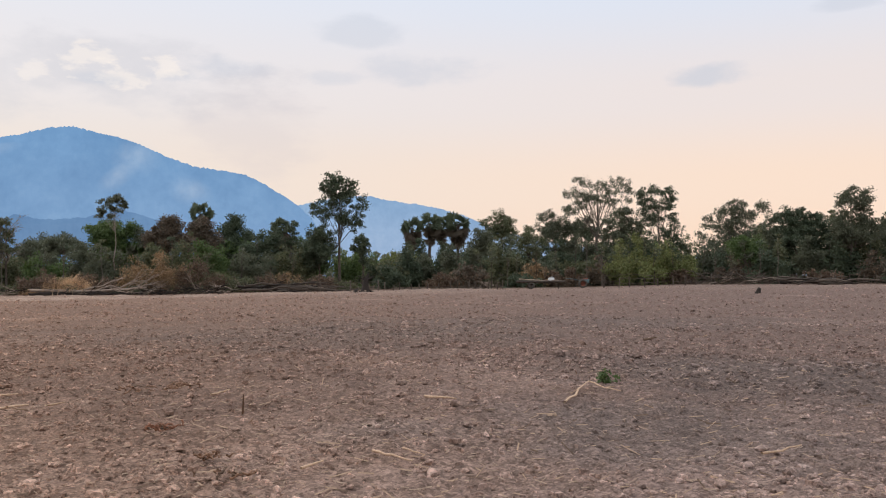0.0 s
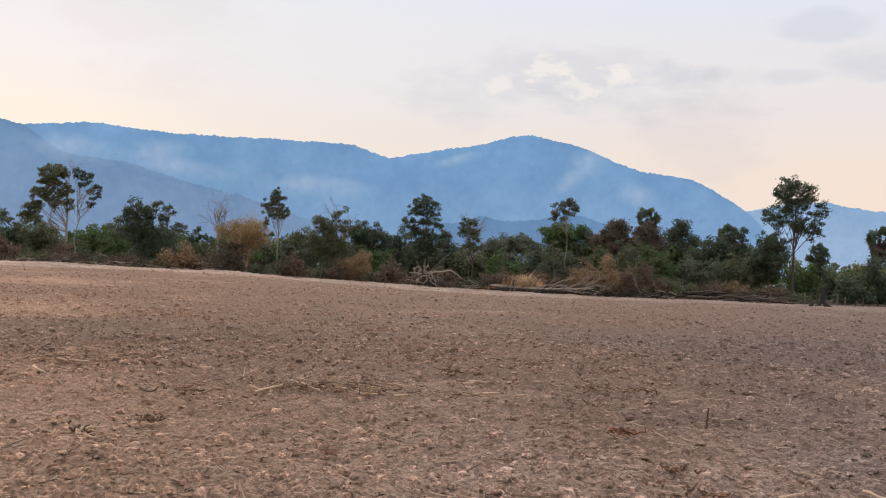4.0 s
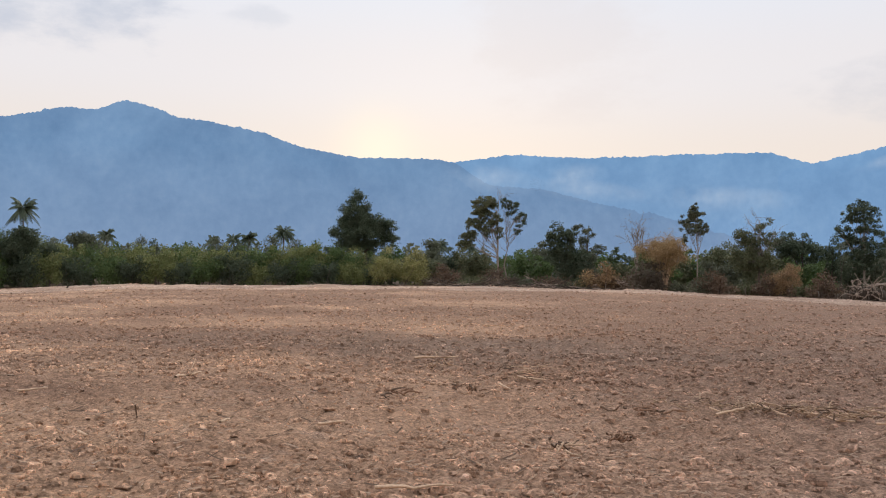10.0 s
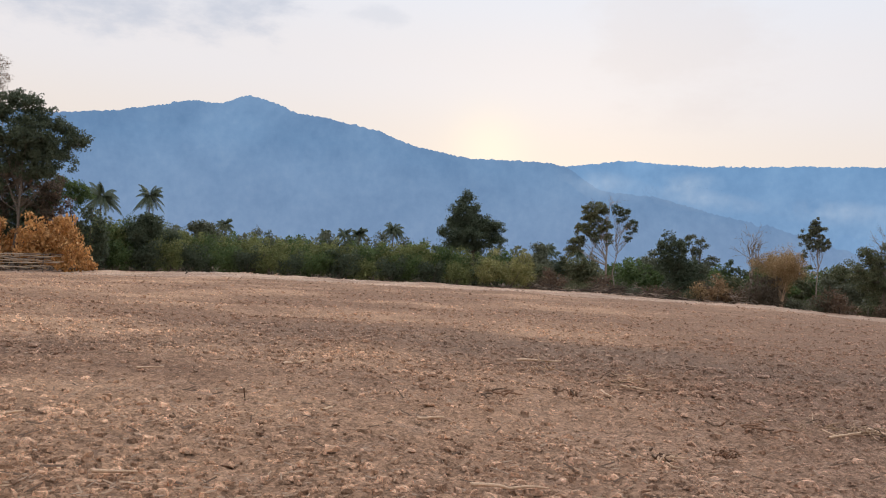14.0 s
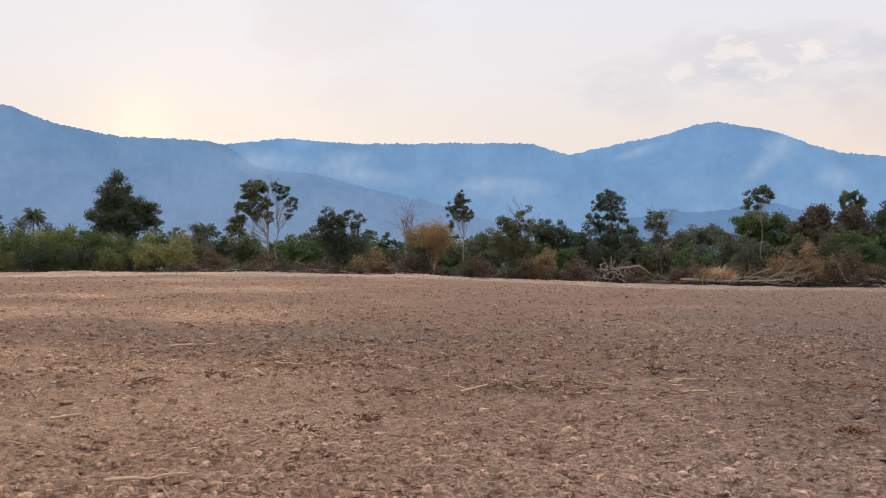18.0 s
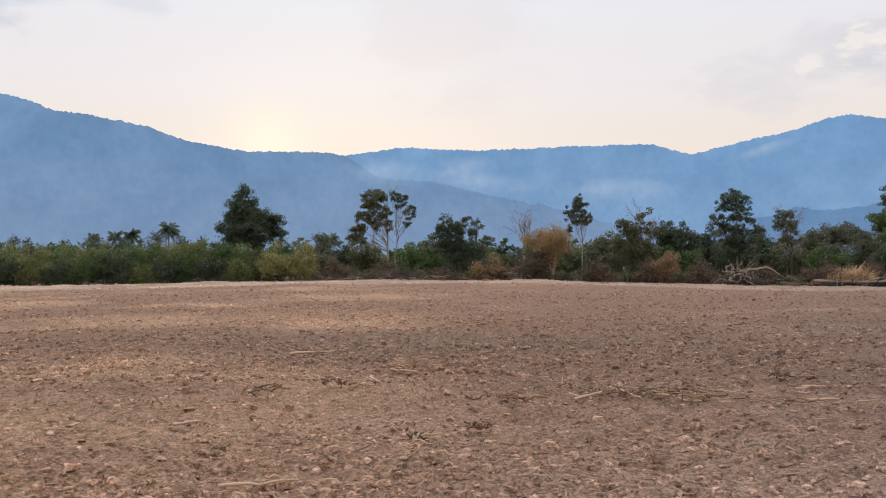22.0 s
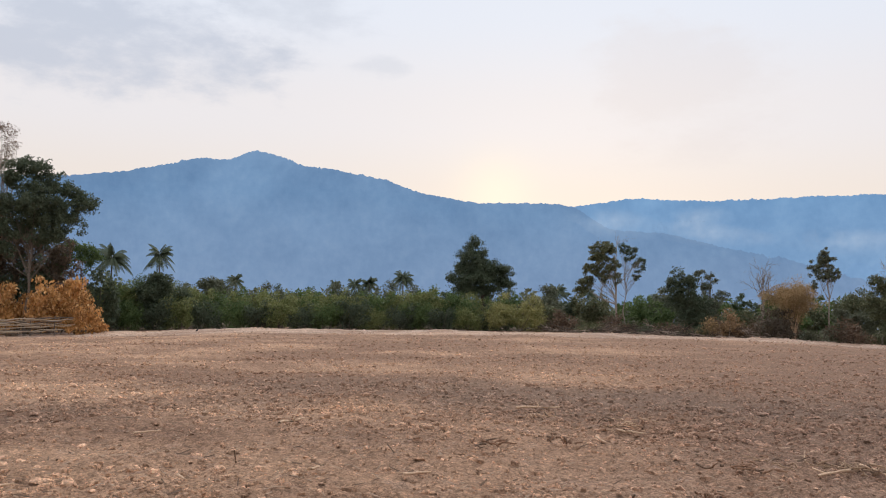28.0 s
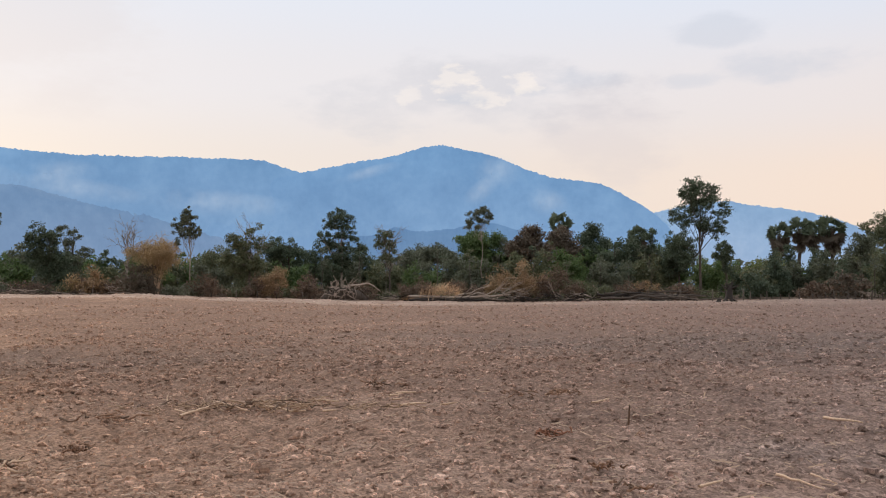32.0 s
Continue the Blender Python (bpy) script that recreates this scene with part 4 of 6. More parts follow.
# the tall tree and its neighbours by the fence
lobed(-6.38, 108, [(-0.26, 6.23, 0.85, 0.4), (-0.79, 5.69, 0.46, 0.48), (-0.08, 5.51, 1.17, 0.81), (0.75, 5.52, 0.39, 0.6), (-0.26, 4.8, 1.09, 0.6), (1.18, 4.62, 0.58, 0.73), (-1.33, 4.32, 0.7, 0.56), (-0.97, 3.71, 0.58, 0.48), (0.64, 3.72, 0.97, 0.56), (-0.25, 3.9, 0.58, 0.6), (1.18, 3.36, 0.46, 0.32), (-1.32, 2.82, 0.78, 0.56), (-0.61, 2.28, 0.58, 0.81), (-1.68, 2.1, 0.46, 0.6), (-0.97, 1.56, 0.7, 0.6), (0.89, 2.93, 0.24, 0.2)], DEEP, DARK_BARK,
      "tall slender tree with open grey-green leaf clusters", 1, clumps=290, per=20, clump_r=.45, limbs=24, size=.17, fork=.5, trunk_r=.2)
lobed(-4.91, 101, [(-0.11, 2.28, 0.54, 0.36), (-0.29, 1.74, 0.5, 0.32), (0.14, 1.74, 0.36, 0.36), (0.07, 1.02, 0.29, 0.43)], DEEP, DARK_BARK, "small dark leafy tree growing beside a charred stump", 5, clumps=46, per=26, clump_r=.36, trunk_r=.09, limbs=6, size=.18)
for i, (a, t, r) in enumerate(((-1.8, 3.7, 2.7), (-.72, 3.98, 2.7), (.15, 3.9, 2.6), (1.05, 4.08, 3.3))):
    palm_fan(a, 178 + 3 * i, t, r, "palmyra palm with a round dark crown and brown dead skirt", 20 + i)
lobed(-1.24, 150, [(-0.07, 2.1, 0.33, 0.43), (0.08, 1.38, 0.4, 0.51), (-0.07, 0.58, 0.36, 0.51)], DEEP, DARK_BARK, "narrow dark tree below palmyra palms", 28, per=26, clump_r=.5, size=.2)
lobed(-2.25, 140, [(0.22, 1.56, 0.4, 0.33), (-0.07, 1.09, 0.51, 0.4), (0.15, 0.47, 0.43, 0.33)], OLIVE, BARK, "small olive tree beside palmyra palms", 29, per=24, clump_r=.5, size=.19)
lobed(3.93, 128, [(0.02, 3.71, 0.79, 0.47), (-0.45, 2.99, 0.9, 0.58), (0.45, 3.16, 0.79, 0.58), (-0.1, 2.08, 1.26, 0.9), (-1.1, 3.35, 0.29, 0.29)], OLIVE, BARK, "olive-green bushy tree among dry undergrowth", 30, per=26, clump_r=.5, size=.18)
lobed(7.41, 124, [(-0.51, 3.68, 0.65, 0.43), (0.38, 3.32, 1, 0.57), (-0.34, 2.78, 1.26, 0.65), (0.74, 4.1, 0.47, 0.32), (1.44, 2.95, 0.79, 0.64)], GREY, BARK, "broad grey-green tree in the tree line", 31, per=26, clump_r=.5, size=.18)
lobed(10.06, 120, [(-1.55, 5.2, 0.65, 0.42), (-1.12, 5.98, 0.56, 0.36), (-0.66, 5.01, 0.68, 0.36), (0.05, 5.71, 0.77, 0.42), (0.75, 5.34, 0.72, 0.41), (1.35, 5.93, 0.64, 0.36), (1.79, 5.49, 0.55, 0.46), (1.96, 4.85, 0.42, 0.3), (0.04, 4.82, 0.85, 0.36), (-1.02, 4.48, 0.68, 0.36), (-1.63, 4.13, 0.6, 0.36), (0.92, 4.63, 0.6, 0.36)], GREY,
      BARK, "wide umbrella-shaped tree with thin open foliage and reddish trunk", 32, clumps=330, per=10, clump_r=.36, limbs=34, fork=.5, trunk_r=.26, flat=.8, size=.14)
lobed(11.46, 114, [(0.21, 4.08, 0.71, 0.39), (-0.14, 3.45, 0.99, 0.57), (0.72, 3.08, 0.99, 0.64), (-0.32, 2.67, 1.07, 0.53)], GREY, DARK_BARK, "thick dark green tree growing below taller crowns", 33, per=26, clump_r=.46, size=.18)
lobed(13.87, 118, [(-1.15, 5.12, 0.37, 0.4), (-0.29, 5.21, 0.61, 0.44), (0.4, 5.19, 0.53, 0.4), (0.7, 4.73, 0.32, 0.53), (-0.81, 4.48, 0.61, 0.53), (0.22, 4.39, 0.72, 0.53), (0.72, 3.57, 0.45, 0.4), (0.92, 3.11, 0.32, 0.31), (-0.41, 3.59, 0.72, 0.4), (-0.95, 4.06, 0.37, 0.44), (0.71, 2.52, 0.89, 0.61), (1.38, 1.92, 0.36, 0.53)], DEEP, BARK, "tall oval tree with several slim stems", 34, clumps=190, per=18, twin=.9, clump_r=.46, limbs=20, size=.17, multi=3, fork=.4)
bush(12.4, 108, 8.0, 6.4, LIME, "large rounded yellow-green thicket by the fence", 35, density=.8, size=.18)
bush(14.6, 109, 6.4, 5.6, LIME, "yellow-green thicket by the fence", 36, density=.8, size=.18)
lobed(18.37, 122, [(-0.27, 4.29, 0.6, 0.35), (0.38, 4.24, 0.44, 0.39), (-0.77, 3.86, 0.6, 0.39), (-1.34, 3.42, 0.52, 0.3), (-1.77, 3.08, 0.32, 0.21), (0.05, 3.66, 0.71, 0.47), (0.86, 3.64, 0.51, 0.39), (1.51, 4.14, 0.43, 0.34), (1.98, 3.62, 0.51, 0.39), (2.49, 3.37, 0.31, 0.38), (-0.62, 2.99, 0.87, 0.56), (0.53, 2.8, 0.99, 0.56), (-2.11, 2.5, 0.36, 0.3), (-1.78, 1.97, 0.56, 0.47), (-0.3, 2.02, 1.18, 0.65)], GREY, BARK, "wide tree with gaps of sky in its crown", 36, clumps=270, per=19, clump_r=.52, limbs=22, size=.16, multi=2)
lobed(18.9, 112, [(0, 1.7, 1.0, .85)], GREEN, BARK, "fresh green small tree in the tree line", 37)
lobed(21.73, 120, [(-0.1, 3.82, 0.57, 0.34), (0.52, 3.6, 0.66, 0.38), (-0.58, 3.43, 0.59, 0.46), (1.13, 3.18, 0.72, 0.46), (0.2, 2.9, 1.36, 0.62), (1.44, 2.71, 0.77, 0.5), (-0.12, 2.17, 1.55, 0.76)], DEEP, BARK, "dense dark green domed tree", 38, per=28, clump_r=.46, size=.18)
lobed(24.78, 116, [(-0.38, 4.62, 0.49, 0.38), (0.23, 4.79, 0.49, 0.38), (0.82, 4.57, 0.48, 0.45), (-0.68, 4.3, 0.34, 0.38), (0.22, 4.11, 0.86, 0.45), (0.95, 3.92, 0.33, 0.36), (-0.24, 3.5, 0.56, 0.45), (0.5, 3.31, 0.71, 0.45), (-0.7, 2.98, 0.57, 0.54), (0.94, 2.94, 0.53, 0.45), (0.19, 2.43, 1.51, 0.61), (-0.72, 1.99, 0.53, 0.45)], GREY, BARK, "tall tree with a broad open top", 39, clumps=290, per=22, clump_r=.52, size=.16, multi=2, limbs=16)
lobed(28.6, 118, [(0, 3.4, 1.6, .9), (.6, 2.2, 1.9, 1.2)], DEEP, BARK, "dark dense tree at the end of the tree line", 40)
lobed(32.5, 118, [(0, 3.7, 1.8, 1.1), (.2, 2.2, 2.0, 1.2)], GREY, BARK, "grey-green tree beyond the fence", 41)

# the middle of the tree line
palm_fan(-14.8, 150, 4.52, 2.35, "palmyra palm with creepers below its round crown", 26)
palm_fan(-10.3, 160, 3.62, 2.3, "dark palmyra palm half hidden by trees", 27)
lobed(-15.0, 130, [(0, 2.8, .75, .8), (.3, 1.9, 1.1, .8)], MAROON, BARK, "tree with brown leaves overgrown by creepers", 45)
lobed(-9.47, 122, [(0.17, 3.34, 0.32, 0.25), (-0.29, 2.98, 0.71, 0.32), (0.06, 2.27, 0.54, 0.64)], DEEP, BARK, "small dark green tree standing in the tree line", 46, per=24, clump_r=.4, size=.18)
lobed(-10.35, 124, [(-0.18, 2.27, 0.93, 0.71), (0.17, 1.38, 1.14, 0.71), (-0.88, 1.73, 0.57, 0.64)], DEEP, BARK, "dark leafy tree growing around a palm", 47, per=28, clump_r=.46, size=.18)
lobed(-7.7, 112, [(0, 2.4, .7, .7), (-.1, 1.4, 1.0, .9)], DEEP, DARK_BARK, "dark green bushy tree growing beside a taller one", 48)
lobed(-13.0, 134, [(0, 3.45, .45, .45), (-.3, 2.8, .7, .45), (.5, 2.5, .9, .5), (0, 1.7, 1.3, .7)], DEEP, DARK_BARK, "dark pointed tree with layered boughs", 49)
lobed(-16.9, 118, [(0, 3.1, .8, .6), (-.5, 2.4, 1.0, .6), (.4, 2.1, 1.1, .7)], MAROON, DARK_BARK, "brownish half-withered tree with sparse leaves", 50)
lobed(-19.99, 112, [(-0.79, 3.96, 0.26, 0.23), (-0.55, 4.43, 0.36, 0.23), (0.03, 4.71, 0.43, 0.23), (0.49, 4.4, 0.33, 0.23), (0.25, 4.03, 0.36, 0.13), (-0.21, 3.69, 0.29, 0.16), (-0.96, 3.66, 0.2, 0.13), (-0.23, 4.14, 0.26, 0.16)], GREY, PALE_BARK, "slim umbrella tree with a bare pale trunk", 51, clumps=60, per=20, clump_r=.32, limbs=20, fork=.8, trunk_r=.1, size=.16)
lobed(-20.1, 122, [(-.3, 2.5, 1.2, .8), (.9, 2.9, .6, .4), (.3, 1.6, 1.6, 1.0)], GREEN, PALE_BARK, "green tree under a slim umbrella tree", 52)
lobed(-23.3, 136, [(0, 1.9, 1.2, .55), (.9, 1.8, .9, .5), (-1.0, 1.5, .9, .6)], GREY, BARK, "grey-green low tree farther back", 53)
lobed(-25.85, 112, [(-0.38, 3.15, 0.58, 0.27), (-0.69, 2.72, 0.45, 0.31), (0.28, 2.77, 0.37, 0.34), (-0.18, 2.4, 0.75, 0.38), (-0.08, 1.73, 0.68, 0.41)], OLIVE, DARK_BARK, "round olive tree with bare twigs above its crown", 54, bare=16, per=26, clump_r=.4, size=.17)
lobed(-28.92, 112, [(-0.19, 4.57, 0.4, 0.38), (-0.5, 4.17, 0.66, 0.38), (0.24, 4.1, 0.65, 0.38), (-0.65, 3.75, 0.59, 0.25), (0.27, 3.58, 0.55, 0.25), (-1.11, 2.99, 0.59, 0.31), (-0.11, 3.15, 0.69, 0.31), (0.73, 2.98, 0.62, 0.31), (-0.81, 2.45, 0.51, 0.25), (-0.23, 2.27, 1.02, 0.38), (1.1, 2.31, 0.5, 0.31), (-0.03, 1.65, 1.02, 0.63), (-0.49, 1, 1.02, 0.76)], DEEP, PALE_BARK,
      "tall tree with dark foliage in level layers", 55, clumps=280, per=24, flat=.8, clump_r=.36, limbs=20, size=.16)
lobed(-32.24, 118, [(-0.85, 2.72, 0.5, 0.32), (0.19, 2.6, 0.53, 0.35), (-0.47, 2.03, 1.24, 0.49), (0.42, 1.66, 1.06, 0.63)], DEEP, DARK_BARK, "low dark green tree with thick rounded foliage", 56, per=28, clump_r=.48, size=.18)
lobed(-34.65, 108, [(-0.05, 3.34, 0.36, 0.28), (0.46, 3.58, 0.32, 0.18), (-1.07, 2.75, 0.39, 0.32), (-0.51, 2.25, 0.78, 0.64), (0.38, 2.65, 0.46, 0.46), (-0.27, 1.19, 1.25, 0.82), (-1.17, 1.49, 0.71, 0.71)], OLIVE, BARK, "open olive tree with crooked pale limbs", 57, bare=12, clumps=170, per=24, clump_r=.4, size=.17, limbs=14)
bush(-33.3, 103.0, 2.8, 4.5, GOLD, "rounded dry golden shrub", 58, size=.10, per=60, droop=.5, density=1.4)
lobed(-38.25, 104, [(-0.24, 4.35, 0.35, 0.4), (-0.28, 3.92, 0.67, 0.4), (-0.72, 3.5, 0.44, 0.32), (0.25, 3.48, 0.47, 0.32), (-0.34, 3.12, 0.67, 0.32), (-0.77, 2.56, 0.28, 0.32), (0.24, 2.98, 0.35, 0.25)], GREY, PALE_BARK,
      "slim tall tree with tufted foliage on a pale trunk", 59, clumps=100, per=24, clump_r=.26, limbs=16, trunk_r=.1, size=.14, fork=.55, flat=.8)
bamboo_clump(-40.4, 102.5, 6.2, 6.3, "dry golden bamboo clump with arching canes", 60)
dead_tree(-42.00, 106, 3.4, .8, "leafless pale grey tree with crooked branches", 61, main=5)
lobed(-46.23, 108, [(-0.51, 3.27, 0.54, 0.33), (-0.3, 2.78, 0.87, 0.47), (-1, 2.41, 0.47, 0.4), (-0.06, 1.92, 1.01, 0.65), (0.36, 0.97, 1.09, 0.72), (-0.83, 1.44, 0.58, 0.58), (0.6, 0.15, 0.91, 0.51)], DEEP, DARK_BARK, "dense dark green tree with a domed top", 62, clumps=190, per=28, clump_r=.46, size=.18)
lobed(-44.97, 112, [(-0.68, 3.23, 0.33, 0.18), (-0.12, 3.05, 0.4, 0.22), (0.3, 2.75, 0.25, 0.14), (-0.26, 2.46, 0.33, 0.25), (0.68, 1.87, 0.4, 0.29), (0.17, 1.29, 0.51, 0.36)], GREY, BARK, "thin open tree beside a denser one", 63, clumps=60, per=18, clump_r=.34, multi=3, size=.16, limbs=10)
lobed(-50.59, 106, [(-1.12, 4.63, 0.81, 0.54), (-0.48, 4.74, 0.45, 0.43), (-1.36, 3.89, 0.59, 0.54), (-1.57, 3.33, 0.5, 0.43), (-1.95, 2.59, 0.59, 0.33), (-2.21, 2.14, 0.45, 0.21), (-0.83, 4.11, 0.45, 0.48), (-0.3, 3.7, 0.45, 0.4), (-0.75, 3.1, 0.5, 0.5), (-0.1, 3.0, 0.35, 0.5)], OLIVE, PALE_BARK,
      "half-dead tree with pale bare limbs and green tips", 64, clumps=190, per=24, clump_r=.32, limbs=22, bare=5, trunk_r=.17, size=.16, fork=.4, lean=-.3)
lobed(-50.11, 107, [(0.84, 3.82, 0.4, 0.31), (0.28, 4.15, 0.48, 0.35), (0.43, 4.59, 0.48, 0.31), (0.7, 3.16, 0.3, 0.41), (-0.13, 4.77, 0.35, 0.25), (1.11, 3.55, 0.22, 0.25)], DEEP, PALE_BARK, "slender pale stem with a few leafy tips", 65, clumps=54, per=18, clump_r=.28, trunk_r=.09, limbs=14, fork=.55, size=.15, bare=8)
lobed(-59.09, 116, [(-0.59, 4.92, 0.47, 0.47), (-0.58, 4.09, 1.01, 0.61), (-1.07, 3.38, 0.87, 0.47), (0.11, 3.45, 0.97, 0.58), (-1.9, 2.71, 0.58, 0.14), (-0.56, 2.65, 1.55, 0.54), (1.03, 3.14, 0.94, 0.47), (-0.34, 1.94, 1.52, 0.36), (1.33, 2.43, 0.76, 0.36)], DEEP, DARK_BARK,
      "large dense dark green tree with a pointed crown", 66, clumps=420, per=32, trunk_r=.3, clump_r=.55, size=.17)
bush(-57.0, 104.5, 7.6, 5.3, YELLOW, "yellow-green thicket in front of the hedge", 67, size=.14, per=44, density=.9, droop=.6)
bush(-55.2, 107, 3.6, 4.2, OLIVE, "olive shrub at the field edge", 68, size=.2)

# the left end: palms, hedge, orange scrub and big trees
for i, (a, t, r) in enumerate(((-82.0, 3.70, 3.7), (-79.3, 3.90, 2.9), (-74.6, 2.35, 2.0), (-68.4, 2.2, 1.7), (-67.3, 2.3, 1.9), (-66.2, 2.4, 2.2), (-64.1, 2.85, 2.6), (-54.4, 2.2, 2.4), (-52.3, 2.1, 2.4))):
    coconut(a, 186 + 2 * i, t, r, "coconut palm with drooping dark green fronds", 70 + i)
lobed(-86.56, 96, [(-0.2, 8.38, 1.2, 0.67), (0.79, 7.61, 0.87, 0.81), (-1.07, 7.61, 0.73, 0.6), (0.1, 6.26, 1.67, 1.2), (-1.56, 6.01, 0.53, 0.66), (2.08, 7.16, 0.68, 0.47), (2.84, 6.5, 0.82, 0.51), (1.69, 5.94, 1.01, 0.74), (2.55, 5.11, 0.58, 0.37), (-1.03, 4.81, 1.19, 0.79), (0.83, 4.74, 1.34, 0.94), (-1.4, 3.62, 0.66, 0.53)], DEEP, BARK,
      "large spreading dark green tree over dry scrub", 80, clumps=400, per=34, trunk_r=.17, limbs=22, clump_r=.55, size=.18, fork=.3)
lobed(-89.49, 100, [(-0.7, 9.85, 1.07, 0.91), (0.18, 9.17, 0.59, 0.98), (-0.72, 8.08, 1.07, 0.84), (0.56, 7.54, 0.65, 0.49), (-0.42, 6.02, 0.91, 0.55), (0.35, 5.56, 0.75, 0.39), (-0.78, 6.95, 0.91, 0.52), (-0.18, 4.59, 0.91, 0.42), (-1.95, 9.18, 1.12, 1.12), (-1.95, 7.11, 1.12, 0.96)], WITHERED, PALE_BARK, "tall tree with withered red-brown leaves", 81, clumps=210, per=24, limbs=22, bare=1, trunk_r=.2, clump_r=.5, size=.18, fork=.35)
lobed(-88.01, 104, [(-0.42, 10.27, 0.85, 0.66), (0.1, 9.37, 0.43, 0.66), (-0.95, 10.51, 0.59, 0.33), (-0.29, 8.51, 0.59, 0.59)], WITHERED, PALE_BARK, "almost leafless tree with a haze of fine twigs", 82, clumps=150, per=7, limbs=26, multi=3, clump_r=.45, size=.11, trunk_r=.12, fork=.5)
lobed(-95.5, 98, [(0, 10.4, 1.7, 1.3), (-.7, 8.0, 2.0, 1.5), (.8, 6.2, 1.8, 1.3)], WITHERED, BARK, "tall brown-leaved tree at the field corner", 83, clumps=170, per=30)
lobed(-100.5, 98, [(0, 8.6, 2.0, 1.6), (-.5, 6.0, 2.4, 1.8)], DEEP, BARK, "tall dark green tree at the field corner", 84, clumps=230)
lobed(-83.75, 106, [(-0.64, 3.62, 1.02, 0.61), (0.26, 3.19, 0.89, 0.68), (-1.36, 2.71, 0.84, 0.67)], GREEN, BARK, "bright green tree behind orange scrub", 85, per=30, clump_r=.5, size=.18)
lobed(-79.1, 108, [(0, 2.1, .75, .5), (-.4, 1.4, 1.1, .7), (.4, .9, 1.4, .8)], DEEP, DARK_BARK, "dark green pointed tree in the hedge", 86)
lobed(-76.2, 116, [(0, 1.9, .5, .3), (.3, 1.5, .7, .5)], GREY, BARK, "slim grey tree above the hedge", 87, clumps=34)
lobed(-88.7, 103, [(0, 5.6, 1.0, 1.2), (.3, 3.8, 1.3, 1.2), (-.6, 7.2, .7, .8)], WITHERED, BARK, "withered brown tree between two tall ones", 88, clumps=90)
for i, (a, w, h, m) in enumerate(((-92.8, 5.8, 7.2, GOLD), (-89.8, 5.2, 5.6, RUST), (-87.4, 5.2, 7.4, RUST), (-84.9, 5.6, 6.8, RUST), (-88.6, 4.2, 4.0, RUST), (-86.0, 3.6, 3.6, BROWN), (-83.4, 4.0, 5.4, RUST), (-96.5, 6.4, 7.0, RUST), (-90.9, 3.8, 7.4, OLIVE), (-100.5, 6.4, 6.0, RUST))):
    bush(a, 95 + (i % 3), w, h, m, "dry orange scrub with hanging withered leaves" if m in (RUST, GOLD) else "dull brownish shrub among orange scrub", 90 + i, size=.24, droop=1.8, density=.72, lumps=4)
for i, (a, t, w, m) in enumerate(((-93.5, 5.4, 5.6, BROWN), (-91.6, 5.0, 4.6, WITHERED), (-89.9, 4.6, 4.6, BROWN), (-88.2, 4.2, 4.6, MAROON), (-86.6, 3.7, 5.0, DEEP), (-84.8, 3.3, 4.6, BROWN), (-82.6, 3.2, 4.4, DEEP), (-96.2, 6.0, 6.0, MAROON))):
    bush(a, 101.5 + (i % 2), w, sized(t, 101), m, "dark tangled shrub in the shade of tall trees", 600 + i, even=True, density=.6, group="shade shrubs")
lobed(-86.6, 103, [(-1.2, 3.6, 1.2, .9), (.2, 3.9, 1.2, .9), (1.6, 3.4, 1.1, .9), (-2.4, 4.2, 1.1, 1.2), (0, 2.4, 2.6, 1.0)], MAROON, DARK_BARK, "dull brown tree in the shade of a larger one", 89, per=28, clump_r=.55, size=.18)
rng = np.random.default_rng(5)
for i in range(15):
    a = -82.0 + i * 1.62 + rng.uniform(-.3, .3)
    t = np.interp(a, [-82, -79, -76, -72, -66, -62, -58], [2.3, 2.0, 1.55, 1.6, 1.65, 1.8, 1.6]) + rng.uniform(-.12, .14)
    bush(a, 109 + rng.uniform(-1, 1.5), rng.uniform(5.0, 6.0), sized(t, 109) - float(lie(*polar(a, 109).xy)), (LIME, GREEN, LIME)[i % 3], "dense green shrub of a long thick hedge", 110 + i, group="hedge shrubs", density=1.15, size=.15, per=40, even=True, droop=.9)
for i in range(17):
    a = -82.4 + i * 1.5 + rng.uniform(-.3, .3)
    bush(a, 106.0, rng.uniform(3.4, 4.6), rng.uniform(2.4, 3.9), (DEEP, GREEN, DEEP, LIME)[i % 4], "low dark green shrub at the foot of the hedge", 130 + i, group="hedge shrubs", density=1.1, size=.15, per=36, even=True, droop=.9)
for i in range(16):
    a = -81 + i * 1.6 + rng.uniform(-.6, .6)
    t = (2.0 if i < 5 else 2.3) + rng.uniform(-.25, .2)
    simple_tree(a, t, rng.uniform(.5, .95), (DEEP, GREY, GREY)[i % 3], DARK_BARK, "dull dark tree behind the long hedge", 620 + i, d=126 + i % 4, low=.1, group="hedge trees", per=24)
